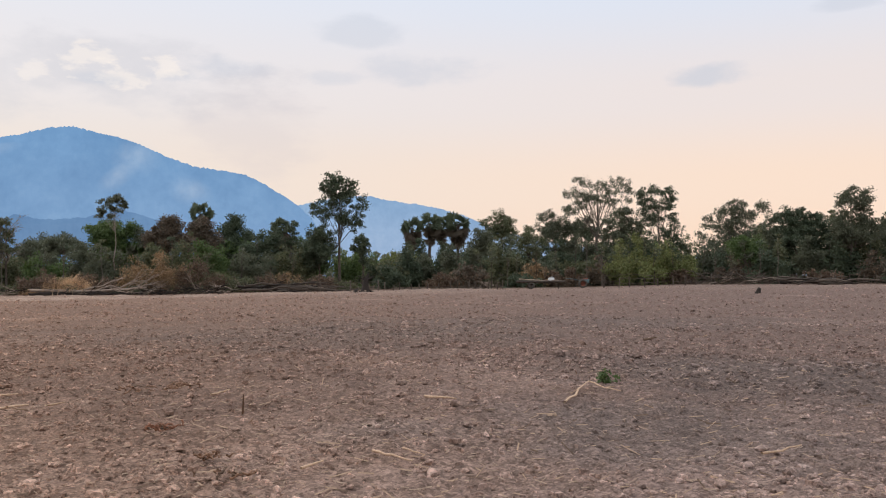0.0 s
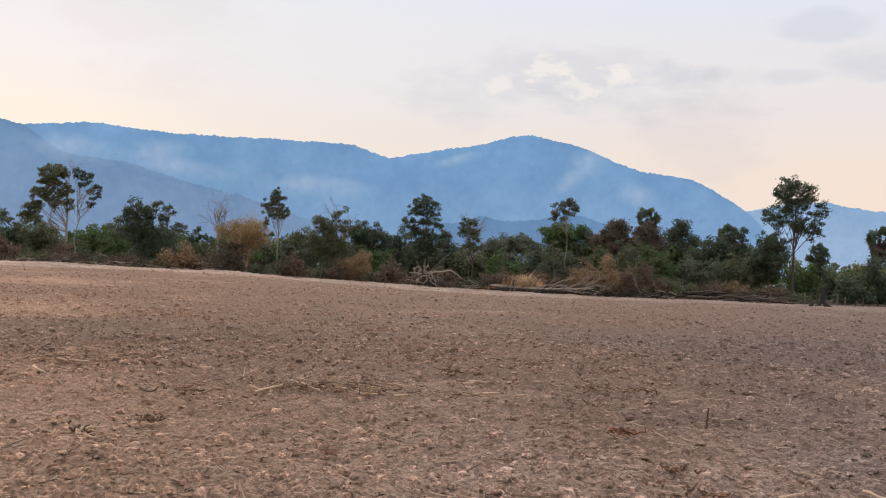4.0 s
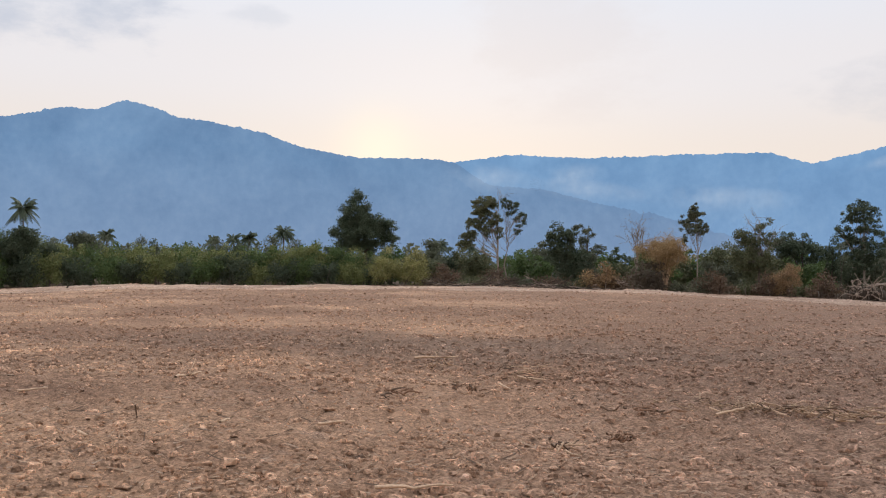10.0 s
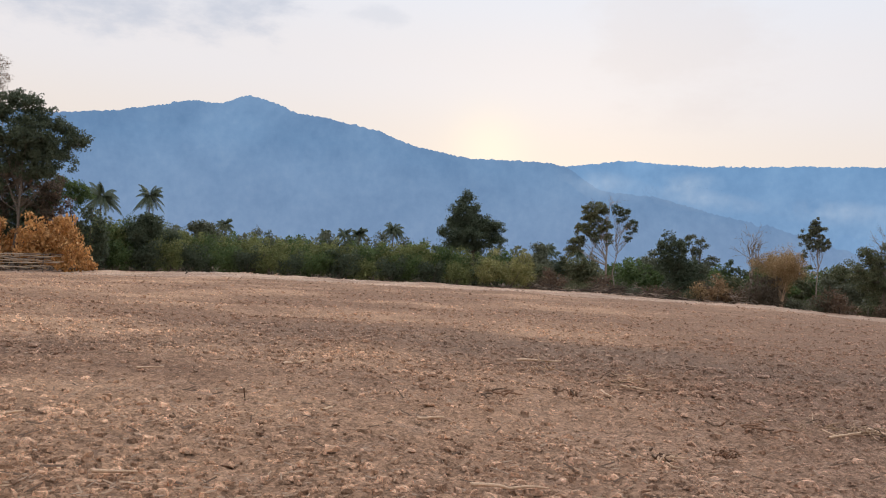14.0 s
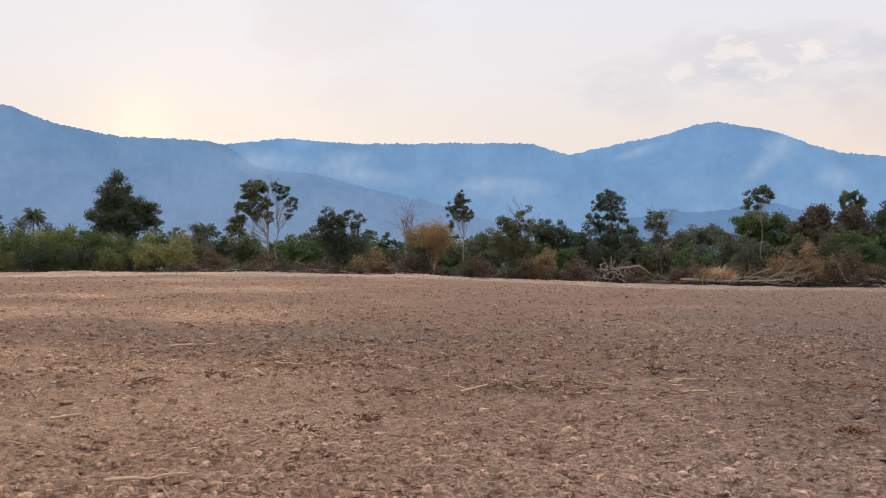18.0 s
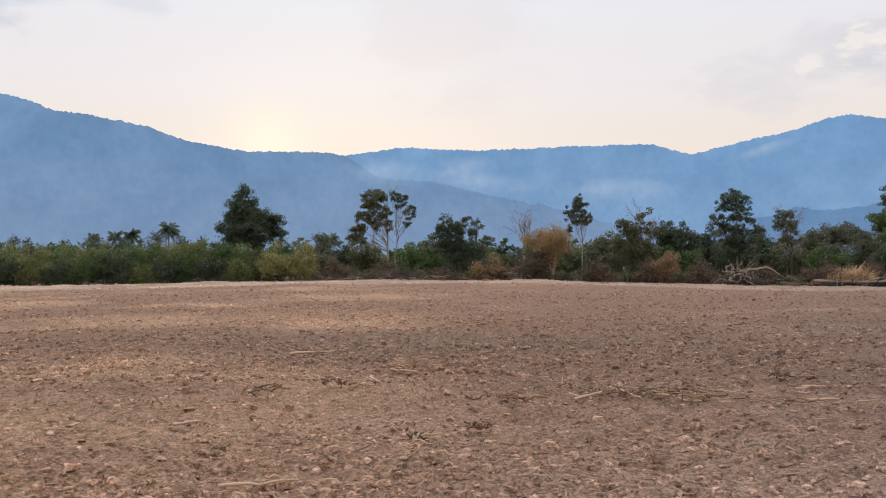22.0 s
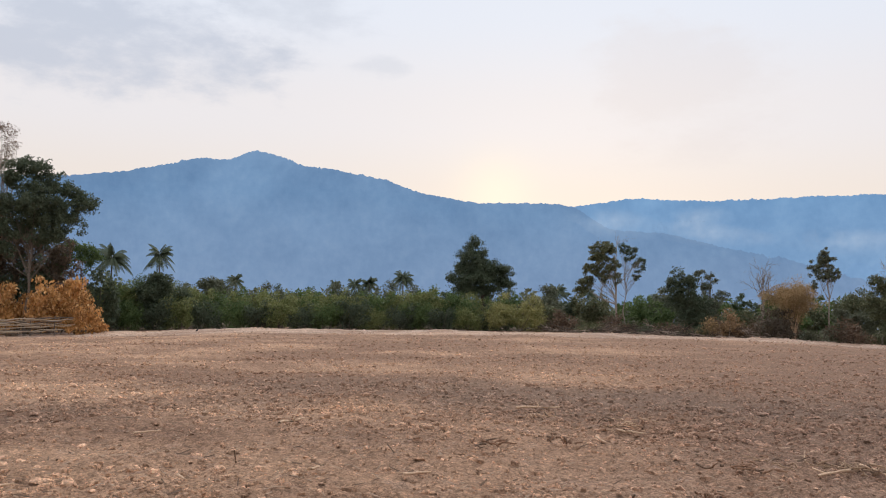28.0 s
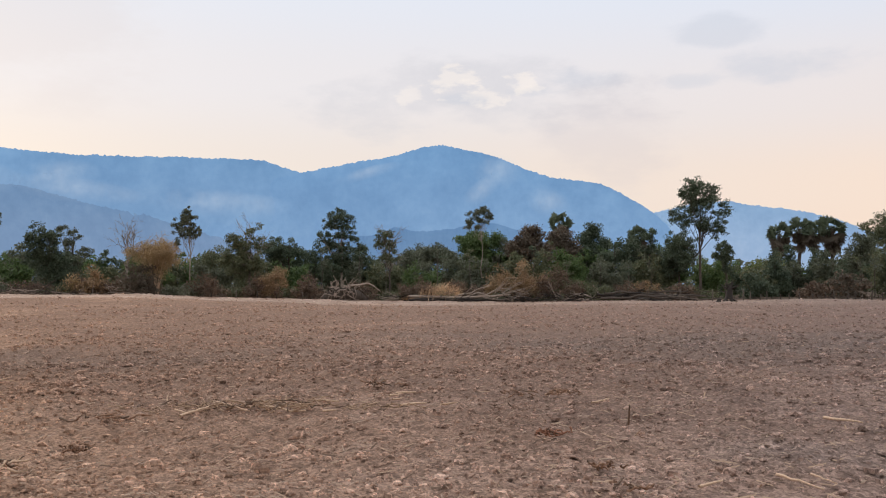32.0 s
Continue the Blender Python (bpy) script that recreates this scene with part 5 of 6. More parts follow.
for i, (a, t, w, m) in enumerate(((-55.0, 2.3, 1.2, GREY), (-48.0, 2.0, 1.0, GREY), (-41.2, 1.9, 1.1, GREEN), (-37.0, 2.5, 1.1, OLIVE), (-33.4, 2.9, 1.2, GREY), (-30.6, 2.6, 1.1, DEEP), (-27.6, 2.7, 1.1, DEEP), (-24.6, 2.4, 1.2, GREY),
                                  (-21.6, 2.2, 1.2, GREY), (-18.4, 3.0, 1.1, GREY), (-11.6, 3.0, 1.1, DEEP), (-9.2, 2.8, 1.1, GREY), (2.6, 3.0, 1.1, GREY), (5.6, 3.4, 1.2, OLIVE), (9.0, 3.6, 1.3, GREY), (12.6, 3.2, 1.1, DEEP), (20.3, 3.4, 1.3, GREY), (23.6, 3.4, 1.2, DEEP), (26.8, 3.5, 1.4, GREY))):
    simple_tree(a, t, w, m, DARK_BARK, "leafy tree filling the tree line", 540 + i, d=120 + i % 4, low=.12, group="tree line")
# understory of the tree line
COVER_AZ = [-84, -62, -52, -47, -43.5, -41, -37.5, -33, -30, -26, -22, -18, -13, -9, -6.5, -4.5, -2.2, 0, 3, 8, 12, 15.5, 16.3, 18, 25, 33]
COVER_EL = [2.2, 1.9, 1.9, 2.0, 1.7, 1.7, 2.0, 2.5, 2.2, 2.0, 1.8, 2.5, 2.5, 2.4, 2.0, 1.0, 1.0, 1.5, 2.7, 3.0, 2.9, 2.4, 1.7, 3.0, 3.2, 3.4]
for i in range(48):
    a = -84 + i * 2.45 + rng.uniform(-.6, .6)
    t = np.interp(a, COVER_AZ, COVER_EL) + rng.uniform(-.35, .25)
    m = (GREY, GREEN, DEEP, OLIVE, GREEN)[i % 5] if a < 2 else (GREY, DEEP, OLIVE)[i % 3]
    bush(a, 127 + rng.uniform(-3, 6), rng.uniform(6.5, 8.5), sized(t, 127), m, "leafy thicket under the tree line", 150 + i, group="thickets", density=.5, size=.3, per=22, even=True)
for i in range(24):
    a = 2.5 + i * 1.35 + rng.uniform(-.5, .5)
    bush(a, 116 + rng.uniform(-2, 3), rng.uniform(4.5, 6.5), sized(np.interp(a, COVER_AZ, COVER_EL) * rng.uniform(.45, .95), 116), (DEEP, OLIVE, DEEP, GREY)[i % 4], "dull green thicket behind the fence", 450 + i, group="thickets", density=.6, per=24)
for i in range(18):
    a = -55 + i * 2.9 + rng.uniform(-.8, .8)
    bush(a, 114 + rng.uniform(-3, 3), rng.uniform(4.5, 6.5), sized(np.interp(a, COVER_AZ, COVER_EL) * rng.uniform(.5, .95), 114), (GREY, OLIVE, GREEN)[i % 3], "grey-green thicket among the trees", 480 + i, group="thickets", density=.85, per=26, even=True)
for i in range(30):
    a = -54 + i * 1.66 + rng.uniform(-.5, .5)
    h = rng.uniform(1.0, 2.0) if i % 2 else rng.uniform(1.8, 3.4)
    m = (BROWN, OLIVE, BROWN, GREY, BROWN, OLIVE)[i % 6]
    bush(a, 103.5 + rng.uniform(-.8, 1.5), rng.uniform(3.4, 5.0), h, m, "low withered scrub along the field edge", 190 + i, group="withered scrub", density=1.0, size=.16, per=30)
for i, a in enumerate((-43.9, -45.0, -42.8)):
    bush(a, 102.5, 2.8, (2.8, 2.2, 2.4)[i], (GOLD, BAMBOO, BROWN)[i], "dry orange shrub at the field edge", 225 + i, size=.17, droop=.5, group="orange shrubs")
for i in range(13):
    a = -2.8 + i * 2.6 + rng.uniform(-.6, .6)
    bush(a, 110 + rng.uniform(-2, 3), rng.uniform(4, 6), rng.uniform(2.2, 4.4), (DEEP, BROWN, MAROON)[i % 3], "dull dark undergrowth behind the fence", 230 + i, group="fence undergrowth", density=.6)
bush(6.0, 112, 3.2, 5.0, GOLD, "tan dry shrub among green trees", 250, density=.6)
for i, (a, w, h, m) in enumerate(((-18.5, 4.6, 4.0, GOLD), (-16.9, 4.8, 5.0, GOLD), (-15.4, 4.2, 4.2, BROWN), (-14.0, 4.2, 2.9, OLIVE), (-12.2, 3.6, 2.2, OLIVE), (-9.4, 3.4, 2.4, GOLD), (-7.2, 3.0, 1.6, BROWN))):
    bush(a, 104.5, w, h, m, "tangled brush with withered leaves behind a fallen trunk", 255 + i, size=.13, per=40, droop=.4, group="tangled brush")
grass_tuft(-22.7, 102.5, 4.6, 2.2, "patch of tall straw-coloured dry grass", 262, blades=1500, lean=.6)
grass_tuft(-24.6, 104, 2.2, 1.0, "small patch of dry grass", 263, blades=300)


for i in range(34):
    a = 2.6 + i * .86 + rng.uniform(-.3, .3) if i < 22 else -30 + (i - 22) * 1.9 + rng.uniform(-.5, .5)
    t = rng.uniform(1.3, 2.6)
    lobed(a, 106 + rng.uniform(0, 5), [(0, t, .3, .3), (.15, t - .6, .35, .3)], (OLIVE, GREY, DEEP)[i % 3], (BARK, DARK_BARK, BARK)[i % 3], "thin sapling with a straight stem and sparse leaves", 700 + i,
          clumps=7, per=10, clump_r=.4, limbs=4, trunk_r=.055, fork=.6, size=.16, group="saplings")


def far_woods():
    """Woods beyond, too far to tell one tree from another, all round the horizon."""
    rng = np.random.default_rng(77)
    n = 1600
    az = rng.uniform(-180, 180, n)
    seen = rng.random(n) < .6
    az[seen] = rng.uniform(-100, 36, seen.sum())
    d = rng.uniform(200, 300, n)
    h = rng.uniform(3, 8.2, n)
    a = np.radians(az)
    c = np.stack([d * np.sin(a), d * np.cos(a), h * rng.uniform(.1, 1, n)], -1)
    v, f, nv = sprays(rng, c, rng.uniform(1.4, 2.8, n), 34, .75, .8)
    ob = new("far_woods", mesh_from("far_woods", v, f, GREY, normals=nv))
    return tagged(ob, "distant grey-green woods beyond the fields", "woods", kind="stuff")


for i, a in enumerate((-5.6, -4.4, -3.3, -2.3)):
    bush(a, 150 + i, 6.4, sized(1.75 - .15 * (i % 2), 150), (LIME, GREEN, LIME, LIME)[i], "pale leafy thicket in a gap of the tree line", 530 + i, group="thickets", even=True, density=.7, per=24)
for i, a in enumerate((-2.2, -.9, .4, 1.6)):
    bush(a, 128 + i, 4.8, 6.4 - .9 * (i % 2), (DEEP, GREY, DEEP, OLIVE)[i], "dark leafy thicket below palms", 520 + i, group="thickets")
far_woods()
# ---- wood lying and standing at the field edge ----


def pole_line(rng, a, b, r, mat_sides=6, wob=.03, n=6, taper=.6):
    pts = crooked(rng, a, b, wob, n)
    return (pts, [r * (1 - (1 - taper) * i / n) for i in range(n + 1)], mat_sides)


def fallen_tree(az, d, label, seed):
    """A long felled trunk with its limbs still on."""
    rng = np.random.default_rng(seed)
    thing = empty_thing("fallen_tree", az, d, label, "log")
    stem = [Vector(p) for p in ((-6.9, 0, .55), (-5, .1, .5), (-2.5, 0, .42), (0, -.1, .45), (2.5, 0, .6), (4.6, .2, .8))]
    part_mesh("trunk", tubes_mesh("trunk", [(stem, [.17, .165, .15, .13, .1, .06], 10)], LOG), thing)
    for s, e, r in (((-2.0, 0, .45), (2.2, .3, 1.75), .12), ((-.5, 0, .5), (5.6, -.2, 1.25), .11), ((.4, .1, .5), (5.9, .6, 2.1), .09), ((1.5, 0, .5), (6.4, .3, .55), .08), ((-4, 0, .5), (-2, .5, 1.1), .05), ((2, .2, .6), (6.2, 1, 1.5), .06)):
        part_mesh("limb", tubes_mesh("limb", twigs(rng, s, e, r, 1), LOG), thing)
    for k in range(12):
        x = rng.uniform(-7.2, 3)
        part_mesh("charred_branch", tubes_mesh("charred_branch", [pole_line(rng, (x, -.5, .12), (x + rng.uniform(1.5, 4), -.35, rng.uniform(.1, .4)), rng.uniform(.07, .16))], CHARRED), thing, "blackened branch under the trunk")
    return thing


def root_tangle(az, d, label, seed):
    """An uprooted stump: a clod of earth and dark wood, a tangle of thin pale roots and one long limb."""
    rng = np.random.default_rng(seed)
    thing = empty_thing("uprooted_stump", az, d, label, "stump")
    part_mesh("limb", tubes_mesh("limb", [([Vector(p) for p in ((-.7, 0, .8), (-.1, -.1, .98), (.6, -.1, 1.0), (1.3, 0, 1.12), (1.8, .05, .9), (2.3, 0, .55))], [.06, .06, .055, .05, .036, .02], 9)], LOG), thing)
    part_mesh("bole", tubes_mesh("bole", [([Vector((-2.1, 0, .1)), Vector((-1.3, 0, .42)), Vector((-.4, 0, .45)), Vector((.6, 0, .3)), Vector((1.3, 0, .05))], [.15, .4, .42, .3, .1], 10)], DARK_BARK), thing)
    for k in range(84):
        p = Vector((rng.normal(-.6, .7), rng.normal(-.2, .25), rng.uniform(.3, .85)))
        way = Vector((rng.normal(0, 1), rng.normal(0, .5), rng.normal(.5, .8))).normalized()
        pts = [p]
        for j in range(6):
            way = (way + Vector(rng.normal(0, .55, 3)) - Vector((0, 0, .16 + .35 * max(0, p.z - .9)))).normalized()
            p = p + way * rng.uniform(.16, .3)
            p.z = max(p.z, .06)
            pts.append(p.copy())
        r = rng.uniform(.026, .056)
        part_mesh("root", tubes_mesh("root", [(pts, [r * (1 - .11 * j) for j in range(7)], 5)], LOG if k % 3 else DARK_BARK), thing)
    return thing


def brush_pile(az, d, w, h, count, label, seed, mat=CHARRED, pale=.25):
    """Cut branches heaped along the edge."""
    rng = np.random.default_rng(seed)
    thing = empty_thing("brush_pile", az, d, label, "brushwood")
    for k in range(count):
        x, z = rng.uniform(-.5, .5) * w, rng.uniform(.04, .6) * h
        L, t = rng.uniform(.7, 2.6), rng.normal(0, .35)
        e = Vector((x + L * math.cos(t) * rng.choice((-1, 1)), rng.normal(0, .5), max(.05, z + L * math.sin(t))))
        part_mesh("branch", tubes_mesh("branch", twigs(rng, (x, rng.normal(0, .3), z), e, rng.uniform(.03, .07), 1), LOG if rng.random() < pale else mat), thing)
    return thing


fallen_tree(-20.7, 101, "long felled pale trunk with bare limbs", 300)
tangle = root_tangle(-28.3, 101, "uprooted stump with pale twisted roots", 301)
tangle.matrix_world = tangle.matrix_world @ Matrix.Diagonal((1.45, 1.45, 1.75, 1))
brush_pile(-26.0, 101.5, 3.0, 1.2, 16, "heap of dark cut branches", 302)
brush_pile(-19.5, 100.4, 12.0, .7, 56, "low heap of blackened branches under a trunk", 303)
brush_pile(-13.6, 100.5, 7.0, .9, 40, "dark heap of cut branches", 304, pale=.35)
brush_pile(-9.2, 100.5, 8.0, 1.1, 44, "heap of branches and thin trunks", 305, pale=.4)
brush_pile(18.0, 101, 5.4, 1.9, 44, "large heap of dark brushwood", 306, DARK_BARK, .1)
brush_pile(21.2, 101, 6.0, .9, 26, "low heap of cut branches", 307, DARK_BARK, .35)
brush_pile(-41.9, 100.6, 2.0, .8, 8, "few pale cut poles leaning on a clump", 308, LOG, .8)
for i, (a, w, h, n) in enumerate(((-53.2, 5.0, .55, 26), (-50.6, 4.6, .6, 26), (-48.0, 5.2, .8, 30), (-45.6, 4.6, .5, 24))):
    brush_pile(a, 100.8, w, h, n, "low heap of greyish brown brushwood", 440 + i, DARK_BARK, .3)
brush_pile(2.4, 98, 5.0, .3, 12, "scattered thin branches before the fence", 309, DARK_BARK, .3)


def stump(az, d, h, label, seed, r=.28):
    rng = np.random.default_rng(seed)
    thing = empty_thing("tree_stump", az, d, label, "stump")
    pts = [Vector((0, 0, 0)), Vector((.02, 0, .3 * h)), Vector((.06, .02, .7 * h)), Vector((.12, 0, h))]
    part_mesh("bole", tubes_mesh("bole", [(pts, [r * 1.5, r, r * .8, r * .55], 11)], CHARRED), thing)
    for k in range(7):
        a = k * .9 + rng.uniform(-.2, .2)
        e = Vector((math.cos(a), math.sin(a) * .7, 0)) * rng.uniform(.4, .9) * r / .28 * min(1, h)
        part_mesh("root", tubes_mesh("root", [([Vector((0, 0, .25 * h)), e * .5 + Vector((0, 0, .12)), e + Vector((0, 0, -.03))], [r * .5, r * .3, r * .1], 6)], CHARRED), thing)
    if h > .8:
        for k in range(14):
            e = Vector((rng.normal(0, .45), rng.normal(0, .2), h * rng.uniform(1.0, 1.35)))
            part_mesh("splinter", tubes_mesh("splinter", [([Vector((.08, 0, h * .75)), e], [r * .35, .015], 5)], CHARRED), thing)
    return thing


def log_stack(az0, az1, d, count, label, seed):
    """Long felled trunks lying across one another along the edge."""
    rng = np.random.default_rng(seed)
    thing = empty_thing("log_pile", (az0 + az1) / 2, d, label, "logs")
    W = (az1 - az0) * d * math.pi / 180
    for k in range(count):
        x, z = rng.uniform(-.5, .1) * W, .12 + .75 * k / count
        L, r = rng.uniform(.35, .55) * W, rng.uniform(.07, .15)
        a, b = Vector((x, rng.normal(0, .35), z)), Vector((min(.55 * W, x + L), rng.normal(0, .4), max(.1, z + rng.normal(0, .3))))
        part_mesh("log", tubes_mesh("log", [pole_line(rng, a, b, r, 9, .12, 7, .55)], (DARK_BARK, CHARRED, DARK_BARK, BARK)[k % 4]), thing)
    return thing


log_stack(-13.0, -5.2, 99.6, 12, "pile of long dark felled trunks", 315)
log_stack(18.6, 26.0, 100.2, 8, "low pile of dark felled trunks before a fence", 316)
stump(-4.7, 92, 1.6, "blackened splintered tree stump with roots", 310, .34)
stump(-5.3, 88, .38, "low charred stump in the soil", 311, .22)
stump(19.8, 64, .4, "low dark stump in the field", 312, .17)
stump(-76.9, 92, .25, "small dark stub in the field", 313, .1)


def fence(az0, az1, d0, d1, label, seed, gap=1.05, height=1.0, rails=2, lean=.05):
    """Rough wooden posts with thin rails tied between them."""
    rng = np.random.default_rng(seed)
    mid = polar((az0 + az1) / 2, (d0 + d1) / 2)
    thing = new("fence")
    thing.location = (mid.x, mid.y, ground_z(mid))
    tagged(thing, label, "fence")
    n = max(2, int(abs(az1 - az0) / gap))
    feet = []
    for i in range(n + 1):
        k = i / n
        p = polar(az0 + (az1 - az0) * k + rng.uniform(-.2, .2), d0 + (d1 - d0) * k)
        p.z = ground_z(p) + .02
        feet.append(p - thing.location)
    for p in feet:
        h = height * rng.uniform(.75, 1.15)
        top = p + Vector((rng.normal(0, lean), rng.normal(0, lean), h))
        part_mesh("post", tubes_mesh("post", [(crooked(rng, p - Vector((0, 0, .15)), top, .015, 3), [.065, .06, .058, .05], 7)], BARK if rng.random() < .3 else DARK_BARK), thing)
    for i in range(n):
        for r in range(rails):
            z = height * (.35 + .42 * r) + rng.normal(0, .06)
            a, b = feet[i] + Vector((0, -.05, z)), feet[i + 1] + Vector((0, -.05, z + rng.normal(0, .08)))
            part_mesh("rail", tubes_mesh("rail", [pole_line(rng, a, b, .028, 5, .03, 4, .8)], BARK if rng.random() < .5 else DARK_BARK), thing)
    return thing


fence(-3.6, 4.2, 95, 98, "rough fence of low wooden posts", 320, gap=.6, height=.85, rails=1)
fence(10.4, 17.0, 98, 101, "rough fence of wooden posts and thin rails", 321, gap=.75, rails=3)
fence(19.0, 31.0, 103, 106, "weathered post and rail fence before dark trees", 322, gap=.7)
fence(-38.5, -30.0, 102, 101.5, "few low pale posts among withered scrub", 323, gap=1.3, height=.8, rails=0)
fence(-9.5, -3.8, 98, 96, "long thin poles laid as a fence", 324, gap=1.9, height=1.25, rails=2)


def stacked_fence(label, seed):
    """A barrier of many long crooked poles laid over one another between stakes."""
    rng = np.random.default_rng(seed)
    a, b = polar(-96, 90), polar(-84.2, 92)
    thing = new("pole_fence")
    mid = (a + b) / 2
    thing.location = (mid.x, mid.y, 0)
    tagged(thing, label, "fence")
    a, b = a - mid, b - mid
    side = (b - a).normalized()
    L = (b - a).length
    for level in range(13):
        for k in range(6):
            s = k / 6 + rng.uniform(-.06, .06)
            e = s + rng.uniform(.2, .3)
            room = .5 + 1.5 * max(0, s)
            z = .12 + .135 * level
            if z > room or e > 1.06:
                continue
            p, q = a + side * L * max(0, s), a + side * L * min(1.02, e)
            p.z = ground_z(mid + p) + z + rng.normal(0, .06)
            q.z = ground_z(mid + q) + z + rng.normal(.04, .08)
            off = Vector((0, -rng.uniform(-.2, .2), 0))
            part_mesh("pole", tubes_mesh("pole", [pole_line(rng, p + off, q + off, rng.uniform(.05, .08), 6, .07, 6, .6)], POLE if (k + level) % 4 else BARK), thing)
    for k in range(9):
        p = a + side * L * (k + .4) / 9
        p.z = ground_z(mid + p) - .1
        part_mesh("stake", tubes_mesh("stake", [(crooked(rng, p, p + Vector((rng.normal(0, .06), 0, 1.0 + 1.0 * k / 9)), .02, 3), [.05, .048, .045, .04], 6)], BARK), thing)
    return thing


stacked_fence("barrier of long crooked pale poles between stakes", 330)

# ---- farm trailer and hand tractor parked by the fence ----
GREY_DECK = grainy("weathered_planks", (0.06, 0.05, 0.042), (0.19, 0.16, 0.14), 1.5, 18.0)
RUBBER = grainy("dusty_rubber", (0.03, 0.028, 0.026), (0.13, 0.11, 0.09), 2.0, 25.0)
WHITE = grainy("white_plastic", (0.70, 0.70, 0.68), (0.85, 0.85, 0.83), 4.0, 30.0, .5)
TEAL = grainy("faded_blue_paint", (0.07, 0.13, 0.15), (0.16, 0.24, 0.25), 3.0, 30.0, .6)
REDPAINT = grainy("faded_red_paint", (0.16, 0.05, 0.035), (0.30, 0.12, 0.08), 3.0, 30.0, .6)


def box_bm(bm, x, y, z, sx, sy, sz, rot=None):
    m = Matrix.Translation((x, y, z)) @ (rot or Matrix()) @ Matrix.Diagonal((sx, sy, sz, 1))
    return bmesh.ops.create_cube(bm, size=1, matrix=m)["verts"]


def box_part(name, parent, mat, boxes, bevel=.012, label=""):
    bm = bmesh.new()
    for b in boxes:
        box_bm(bm, *b)
    bmesh.ops.bevel(bm, geom=bm.edges[:], offset=bevel, segments=1, affect="EDGES")
    me = bpy.data.meshes.new(name)
    bm.to_mesh(me)
    bm.free()
    me.materials.append(mat)
    return part_mesh(name, me, parent, label)


def wheel(parent, x, y, r, w, rim_mat):
    """A tyre of round section, a dished rim and a hub."""
    bm = bmesh.new()
    n, k = 24, 8
    ring = []
    for i in range(n):
        a = 2 * math.pi * i / n
        row = []
        for j in range(k):
            t = 2 * math.pi * j / k
            rr = r - w * .5 + w * .5 * math.cos(t)
            row.append(bm.verts.new((rr * math.cos(a), w * .5 * math.sin(t), rr * math.sin(a))))
        ring.append(row)
    for i in range(n):
        for j in range(k):
            bm.faces.new((ring[i][j], ring[(i + 1) % n][j], ring[(i + 1) % n][(j + 1) % k], ring[i][(j + 1) % k]))
    me = bpy.data.meshes.new("tyre")
    bm.to_mesh(me)
    bm.free()
    me.materials.append(RUBBER)
    hub = new("wheel")
    hub.parent, hub.location = parent, (x, y, r)
    part_mesh("tyre", me, hub)
    rim = tubes_mesh("rim", [([Vector((0, -w * .3, 0)), Vector((0, w * .3, 0))], [r * .55, r * .55], 16), ([Vector((0, -w * .45, 0)), Vector((0, w * .45, 0))], [r * .16, r * .16], 10)], rim_mat)
    part_mesh("rim", rim, hub)


def farm_trailer(az, d):
    t = empty_thing("farm_trailer", az, d, "low wooden farm trailer parked by the fence", "trailer", turn=-az + 6)
    for i in range(7):
        box_part("plank", t, GREY_DECK, [(0, -.75 + i * .25, .98, 6.2, .235, .045)], .008)
    box_part("beam", t, DARK_BARK, [(0, -.55, .86, 6.3, .1, .16)])
    box_part("beam", t, DARK_BARK, [(0, .55, .86, 6.3, .1, .16)])
    for x in (-2.2, -.6, 1.0, 2.3):
        box_part("crossbar", t, DARK_BARK, [(x, 0, .74, .1, 1.7, .1)])
    box_part("side_board", t, GREY_DECK, [(0, -.86, 1.05, 6.3, .035, .12)], .008)
    box_part("side_board", t, GREY_DECK, [(0, .86, 1.05, 6.3, .035, .12)], .008)
    part_mesh("axle", tubes_mesh("axle", [([Vector((-1.3, -.9, .42)), Vector((-1.3, .9, .42))], [.05, .05], 8), ([Vector((-1.3, -.5, .42)), Vector((-1.3, -.5, .8))], [.04, .04], 6), ([Vector((-1.3, .5, .42)), Vector((-1.3, .5, .8))], [.04, .04], 6), ([Vector((2.3, 0, 0)), Vector((2.3, 0, .8))], [.05, .05], 7)], DARK_BARK), t)
    wheel(t, -1.3, -.95, .42, .2, GREY_DECK)
    wheel(t, -1.3, .95, .42, .2, GREY_DECK)
    part_mesh("drawbar", tubes_mesh("drawbar", [([Vector((2.4, 0, .8)), Vector((3.4, 0, .72)), Vector((4.1, 0, .62))], [.06, .05, .045], 8)], DARK_BARK), t)
    part_mesh("load_pole", tubes_mesh("load_pole", [([Vector((-2.9, -.5, 1.3)), Vector((0, -.4, 1.12)), Vector((2.6, -.5, 1.1))], [.06, .055, .04], 7)], POLE), t)
    return t


trailer = farm_trailer(6.5, 96)
trailer.matrix_world = trailer.matrix_world @ Matrix.Scale(.82, 4)


def on_trailer(dx, dy, z):
    p = trailer.matrix_world @ Vector((dx, dy, z))
    return p


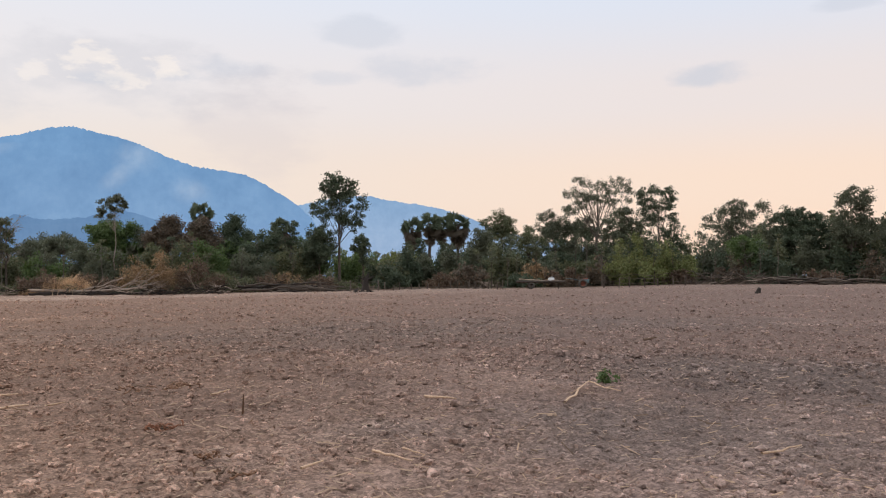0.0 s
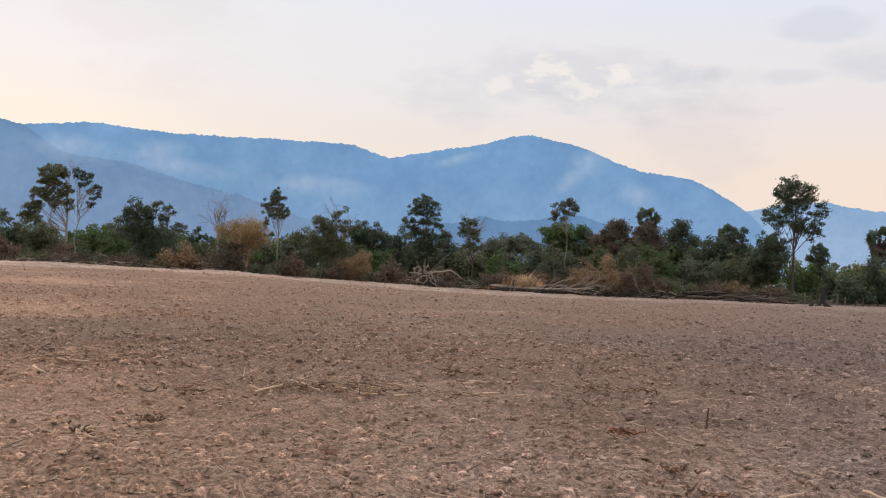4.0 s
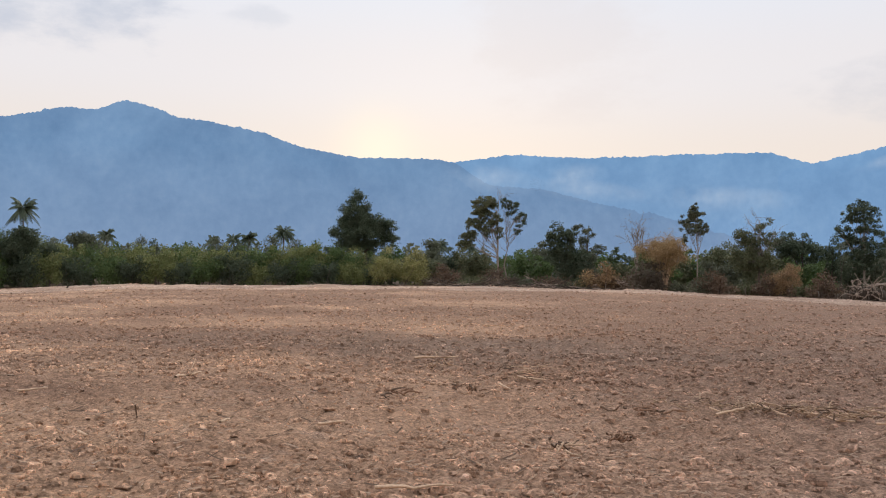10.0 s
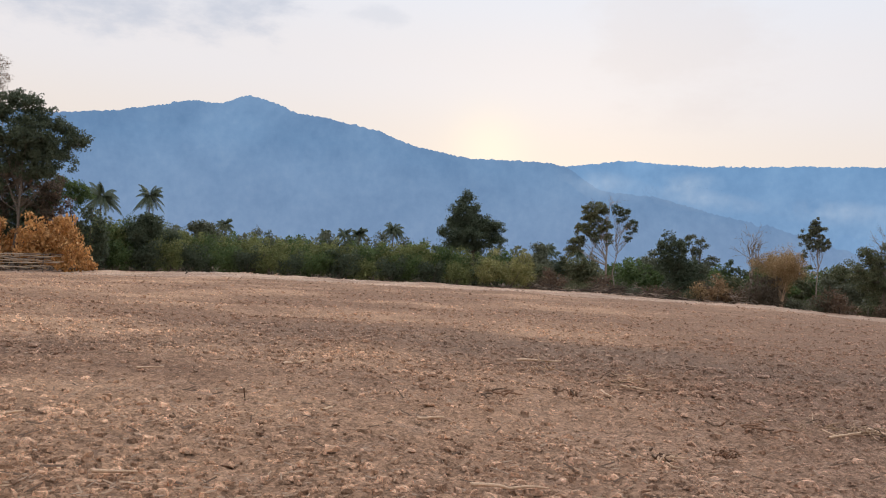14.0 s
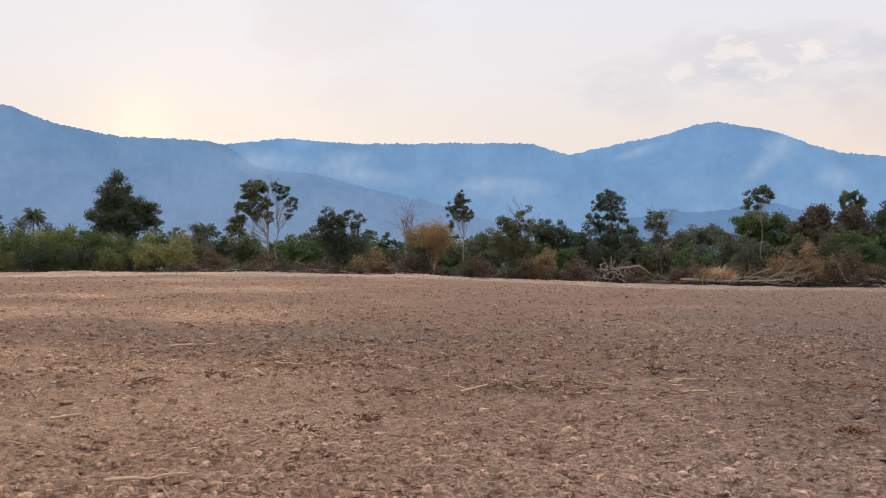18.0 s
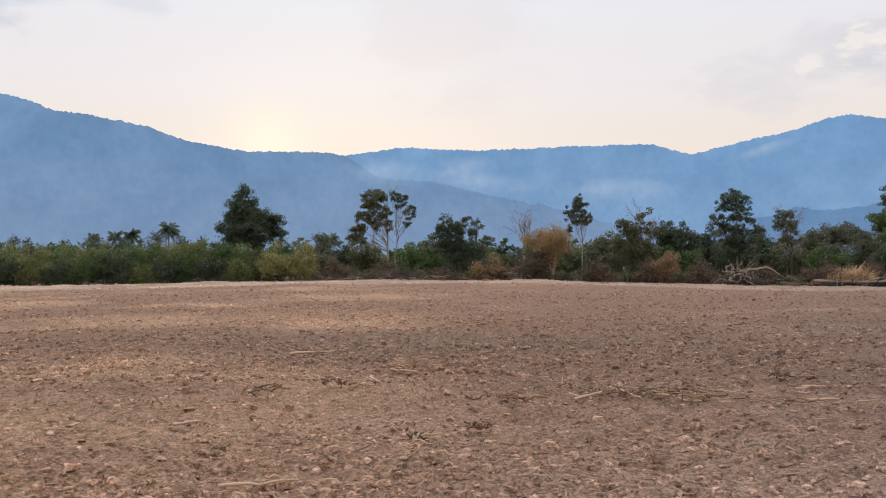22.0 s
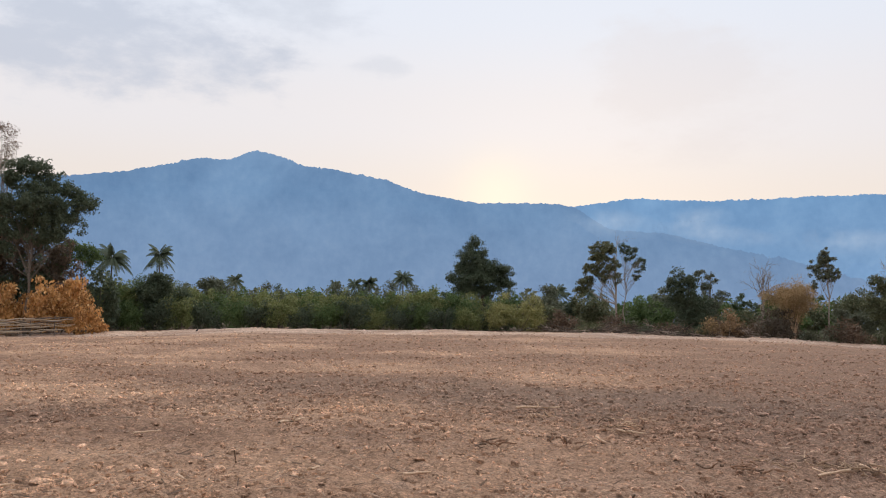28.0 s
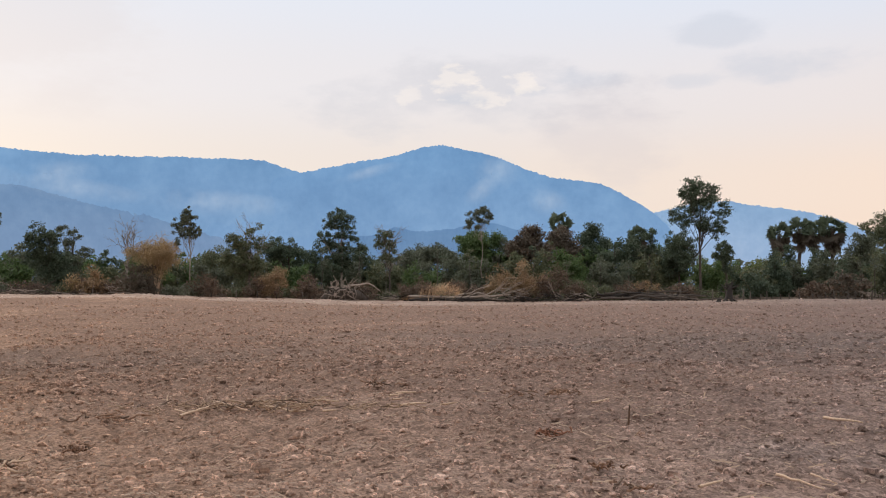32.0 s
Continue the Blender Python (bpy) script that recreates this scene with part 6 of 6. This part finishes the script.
jug = new("plastic_jug")
jug.matrix_world = Matrix.Translation(on_trailer(1.35, -.3, 1.005)) @ Matrix.Rotation(radians(20), 4, "Z")
tagged(jug, "white plastic jug standing on a farm trailer", "container")
box_part("body", jug, WHITE, [(0, 0, .2, .62, .34, .36)], .06)
part_mesh("handle", tubes_mesh("handle", [([Vector((-.12, 0, .37)), Vector((-.05, 0, .46)), Vector((.12, 0, .46)), Vector((.18, 0, .37))], [.025, .025, .025, .025], 7)], WHITE), jug)
part_mesh("cap", tubes_mesh("cap", [([Vector((.24, 0, .37)), Vector((.24, 0, .44))], [.05, .05], 10)], TEAL), jug)


def hand_tractor(az, d):
    t = empty_thing("hand_tractor", az, d, "faded two-wheeled hand tractor with reddish wheels", "tractor", turn=-az + 6)
    box_part("engine", t, TEAL, [(.25, 0, .72, .62, .4, .38)], .04)
    box_part("gearbox", t, DARK_BARK, [(-.15, 0, .58, .45, .3, .34)], .03)
    box_part("fuel_tank", t, REDPAINT, [(.2, 0, .98, .5, .32, .16)], .05)
    wheel(t, -.1, -.42, .46, .2, REDPAINT)
    wheel(t, -.1, .42, .46, .2, REDPAINT)
    for y in (-.25, .25):
        part_mesh("handlebar", tubes_mesh("handlebar", [([Vector((-.3, y * .6, .75)), Vector((-1.0, y, .95)), Vector((-1.9, y * 1.4, 1.05))], [.03, .025, .025], 7)], TEAL), t)
    part_mesh("exhaust", tubes_mesh("exhaust", [([Vector((.35, .1, .9)), Vector((.35, .1, 1.25))], [.035, .03], 8)], DARK_BARK), t)
    return t


hand_tractor(9.2, 97)

# ---- litter on the field ----
BROWN_STALK = grainy("brown_dead_roots", (0.15, 0.085, 0.055), (0.44, 0.26, 0.165), 3.0, 40.0)
RED_STALK = grainy("red_brown_withered_plant", (0.20, 0.085, 0.05), (0.42, 0.20, 0.12), 3.0, 40.0)


STALK = grainy("dirty_straw", (0.22, 0.135, 0.085), (0.58, 0.40, 0.26), 2.0, 30.0)


def soil_z(x, y):
    return float(soil_height(np.array([x]), np.array([y]))[0]) + .04


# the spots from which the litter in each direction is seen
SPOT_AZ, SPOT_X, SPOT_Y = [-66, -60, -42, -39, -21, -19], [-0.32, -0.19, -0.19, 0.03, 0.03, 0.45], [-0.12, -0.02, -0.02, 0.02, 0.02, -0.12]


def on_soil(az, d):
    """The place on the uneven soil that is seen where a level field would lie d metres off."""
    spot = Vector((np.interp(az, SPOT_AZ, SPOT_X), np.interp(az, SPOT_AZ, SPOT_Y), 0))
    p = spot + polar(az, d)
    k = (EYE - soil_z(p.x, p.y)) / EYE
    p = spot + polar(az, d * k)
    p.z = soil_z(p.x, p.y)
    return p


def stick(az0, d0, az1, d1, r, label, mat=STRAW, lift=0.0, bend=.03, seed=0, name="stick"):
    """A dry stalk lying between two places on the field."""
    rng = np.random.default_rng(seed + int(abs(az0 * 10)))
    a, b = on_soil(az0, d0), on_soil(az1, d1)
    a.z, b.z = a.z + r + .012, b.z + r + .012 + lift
    ob = new(name)
    ob.location = a
    n = 6
    pts = crooked(rng, (0, 0, 0), b - a, .012 * (b - a).length, n)
    r *= 1.15
    part_mesh("stalk", tubes_mesh("stalk", [(pts, [r * (1 - .5 * i / n) for i in range(n + 1)], 6)], mat), ob)
    if (b - a).length > .6:
        k = pts[3]
        e = k + Vector(rng.normal(0, .12, 3)) + Vector((0, 0, .06))
        part_mesh("twig", tubes_mesh("twig", [([k, e], [r * .5, r * .2], 4)], mat), ob)
    return tagged(ob, label, "stick")


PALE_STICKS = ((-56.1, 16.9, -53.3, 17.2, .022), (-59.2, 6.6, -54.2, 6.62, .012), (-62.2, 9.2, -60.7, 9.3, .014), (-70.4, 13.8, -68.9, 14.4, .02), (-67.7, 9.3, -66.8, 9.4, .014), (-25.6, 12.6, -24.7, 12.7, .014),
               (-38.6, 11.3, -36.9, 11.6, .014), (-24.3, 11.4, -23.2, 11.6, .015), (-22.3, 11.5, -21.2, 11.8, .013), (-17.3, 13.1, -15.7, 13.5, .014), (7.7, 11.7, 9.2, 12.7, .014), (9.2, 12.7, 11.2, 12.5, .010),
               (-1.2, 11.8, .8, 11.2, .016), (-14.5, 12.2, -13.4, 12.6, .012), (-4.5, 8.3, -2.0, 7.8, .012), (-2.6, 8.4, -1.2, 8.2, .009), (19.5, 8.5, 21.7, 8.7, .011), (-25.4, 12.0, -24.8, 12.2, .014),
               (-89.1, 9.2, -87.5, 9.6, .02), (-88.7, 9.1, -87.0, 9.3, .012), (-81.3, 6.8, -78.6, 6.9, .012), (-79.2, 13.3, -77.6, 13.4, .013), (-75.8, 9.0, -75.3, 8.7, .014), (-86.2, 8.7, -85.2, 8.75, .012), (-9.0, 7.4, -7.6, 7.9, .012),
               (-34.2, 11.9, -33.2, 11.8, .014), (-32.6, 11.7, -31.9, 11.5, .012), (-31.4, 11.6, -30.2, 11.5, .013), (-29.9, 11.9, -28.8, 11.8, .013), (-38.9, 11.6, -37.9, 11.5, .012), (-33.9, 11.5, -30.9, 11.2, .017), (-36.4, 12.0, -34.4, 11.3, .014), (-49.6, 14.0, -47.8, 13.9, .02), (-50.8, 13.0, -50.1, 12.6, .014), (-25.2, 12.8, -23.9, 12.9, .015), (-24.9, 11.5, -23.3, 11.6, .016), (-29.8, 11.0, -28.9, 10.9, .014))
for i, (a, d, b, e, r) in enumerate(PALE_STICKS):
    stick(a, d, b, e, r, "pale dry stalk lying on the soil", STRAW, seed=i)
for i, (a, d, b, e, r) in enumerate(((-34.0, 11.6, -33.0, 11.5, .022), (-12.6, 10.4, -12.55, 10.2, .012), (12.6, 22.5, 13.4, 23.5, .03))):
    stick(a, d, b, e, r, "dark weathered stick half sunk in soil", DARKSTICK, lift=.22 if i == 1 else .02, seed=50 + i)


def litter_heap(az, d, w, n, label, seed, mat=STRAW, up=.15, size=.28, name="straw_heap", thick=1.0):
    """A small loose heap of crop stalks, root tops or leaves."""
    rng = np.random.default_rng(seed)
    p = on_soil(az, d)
    ob = new(name)
    ob.matrix_world = Matrix.Translation((p.x, p.y, p.z - .005)) @ Matrix.Rotation(radians(-az), 4, "Z")
    for k in range(n):
        x, y = rng.normal(0, .3) * w, rng.normal(0, .18) * min(w, 1)
        t = rng.normal(0, 1.1)
        L = size * rng.uniform(.4, 1.3)
        e = Vector((x + L * math.cos(t), y + rng.normal(0, .5) * L, max(.02, up * rng.random() + rng.uniform(-.3, .5) * L * .5)))
        part_mesh("stalk", tubes_mesh("stalk", [(crooked(rng, (x, y, rng.uniform(.01, up)), e, .012, 3), [.012 * thick, .011 * thick, .009 * thick, .005 * thick], 4)], mat if rng.random() < .75 else DARKSTICK), ob)
    return tagged(ob, label, "crop residue")


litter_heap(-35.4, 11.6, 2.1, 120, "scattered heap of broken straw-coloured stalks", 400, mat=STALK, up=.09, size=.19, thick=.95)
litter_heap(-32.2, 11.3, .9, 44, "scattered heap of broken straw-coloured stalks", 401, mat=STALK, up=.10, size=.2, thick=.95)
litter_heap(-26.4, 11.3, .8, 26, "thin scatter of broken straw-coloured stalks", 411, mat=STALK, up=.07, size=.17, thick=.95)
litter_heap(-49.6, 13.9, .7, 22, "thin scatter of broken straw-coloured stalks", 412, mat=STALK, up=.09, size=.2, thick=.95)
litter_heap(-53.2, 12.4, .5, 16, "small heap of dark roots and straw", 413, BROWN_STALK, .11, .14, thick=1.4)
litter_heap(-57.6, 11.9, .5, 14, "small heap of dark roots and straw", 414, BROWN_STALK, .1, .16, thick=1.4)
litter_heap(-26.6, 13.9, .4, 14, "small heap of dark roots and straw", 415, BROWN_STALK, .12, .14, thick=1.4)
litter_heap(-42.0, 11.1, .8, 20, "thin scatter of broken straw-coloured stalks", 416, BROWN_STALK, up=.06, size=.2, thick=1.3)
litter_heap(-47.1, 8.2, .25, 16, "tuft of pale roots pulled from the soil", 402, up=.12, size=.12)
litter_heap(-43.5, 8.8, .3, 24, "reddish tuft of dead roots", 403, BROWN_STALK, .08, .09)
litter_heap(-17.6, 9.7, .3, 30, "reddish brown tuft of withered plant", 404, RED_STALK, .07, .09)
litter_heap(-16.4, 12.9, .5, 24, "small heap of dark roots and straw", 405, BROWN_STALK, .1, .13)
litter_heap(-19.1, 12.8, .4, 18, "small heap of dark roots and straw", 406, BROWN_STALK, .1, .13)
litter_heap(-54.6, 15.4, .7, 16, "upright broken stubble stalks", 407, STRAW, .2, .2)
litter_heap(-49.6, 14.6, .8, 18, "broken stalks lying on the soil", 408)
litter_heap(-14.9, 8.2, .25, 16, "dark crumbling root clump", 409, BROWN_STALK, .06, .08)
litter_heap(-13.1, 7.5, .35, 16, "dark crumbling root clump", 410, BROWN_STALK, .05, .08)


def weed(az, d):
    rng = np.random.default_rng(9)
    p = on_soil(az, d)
    ob = new("green_weed")
    ob.location = (p.x, p.y, p.z - .04)
    c = rng.normal(0, 1, (22, 3)) * (.075, .06, .04) + (0, 0, .08)
    v, f, nv = sprays(rng, c, rng.uniform(.04, .07, 22), 12, .035, .8)
    part_mesh("leaves", mesh_from("leaves", v, f, GREEN, normals=nv), ob)
    part_mesh("stem", tubes_mesh("stem", [([Vector((0, 0, 0)), Vector((.02, 0, .12))], [.012, .006], 5)], BARK), ob)
    return tagged(ob, "small green weed growing in bare soil", "plant")


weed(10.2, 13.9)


def loose_litter(n, seed, least, most, thick, mat, label):
    """Chaff and stalk fragments strewn over the soil, too many to count."""
    rng = np.random.default_rng(seed)
    el = rng.uniform(math.radians(2.2), math.radians(18), n)
    r = EYE / np.tan(el)
    az = np.radians(rng.uniform(-98, 32, n))
    x, y = r * np.sin(az), r * np.cos(az)
    z = soil_height(x, y) + .012
    L = rng.uniform(least, most, n) + .05 * rng.random(n) ** 8 + .0008 * r
    t = np.where(rng.random(n) < .65, az + math.pi / 2 + rng.normal(0, .35, n), rng.uniform(0, 6.283, n))
    w = thick * rng.uniform(.45, 1, n) + .0002 * r
    d = np.stack([np.sin(t) * L, np.cos(t) * L, rng.normal(.1, .35, n) * L], -1)
    s = np.stack([np.cos(t) * w, -np.sin(t) * w, t * 0], -1)
    h = np.stack([t * 0, t * 0, w * 1.2], -1)
    c = np.stack([x, y, z], -1)
    a, b = c - d, c + d
    v = np.stack([a - s, a + s, a + h, b - s, b + s, b + h], 1).reshape(-1, 3)
    k = (np.arange(n) * 6)[:, None]
    f = np.concatenate([k + np.array([[0, 1, 4, 3]]), k + np.array([[1, 2, 5, 4]]), k + np.array([[2, 0, 3, 5]])])
    ob = new("straw_litter", mesh_from("straw_litter", v, f, mat))
    return tagged(ob, label, "crop residue", kind="stuff")


CHAFF = grainy("straw_chaff", (0.24, 0.16, 0.11), (0.70, 0.52, 0.385), 1.3, 30.0)
DULL_STRAW = grainy("dusty_straw", (0.36, 0.24, 0.16), (0.64, 0.45, 0.31), 3.0, 40.0)
loose_litter(2600, 12, .006, .022, .0045, CHAFF, "bits of dry straw and chaff strewn over the soil")
loose_litter(850, 13, .008, .035, .0065, DULL_STRAW, "short broken pieces of pale stalk on the soil")
loose_litter(230, 14, .03, .10, .007, DULL_STRAW, "broken lengths of dry stalk strewn over the soil")
loose_litter(300, 15, .02, .08, .009, DARKSTICK, "dark bits of root and twig on the soil")
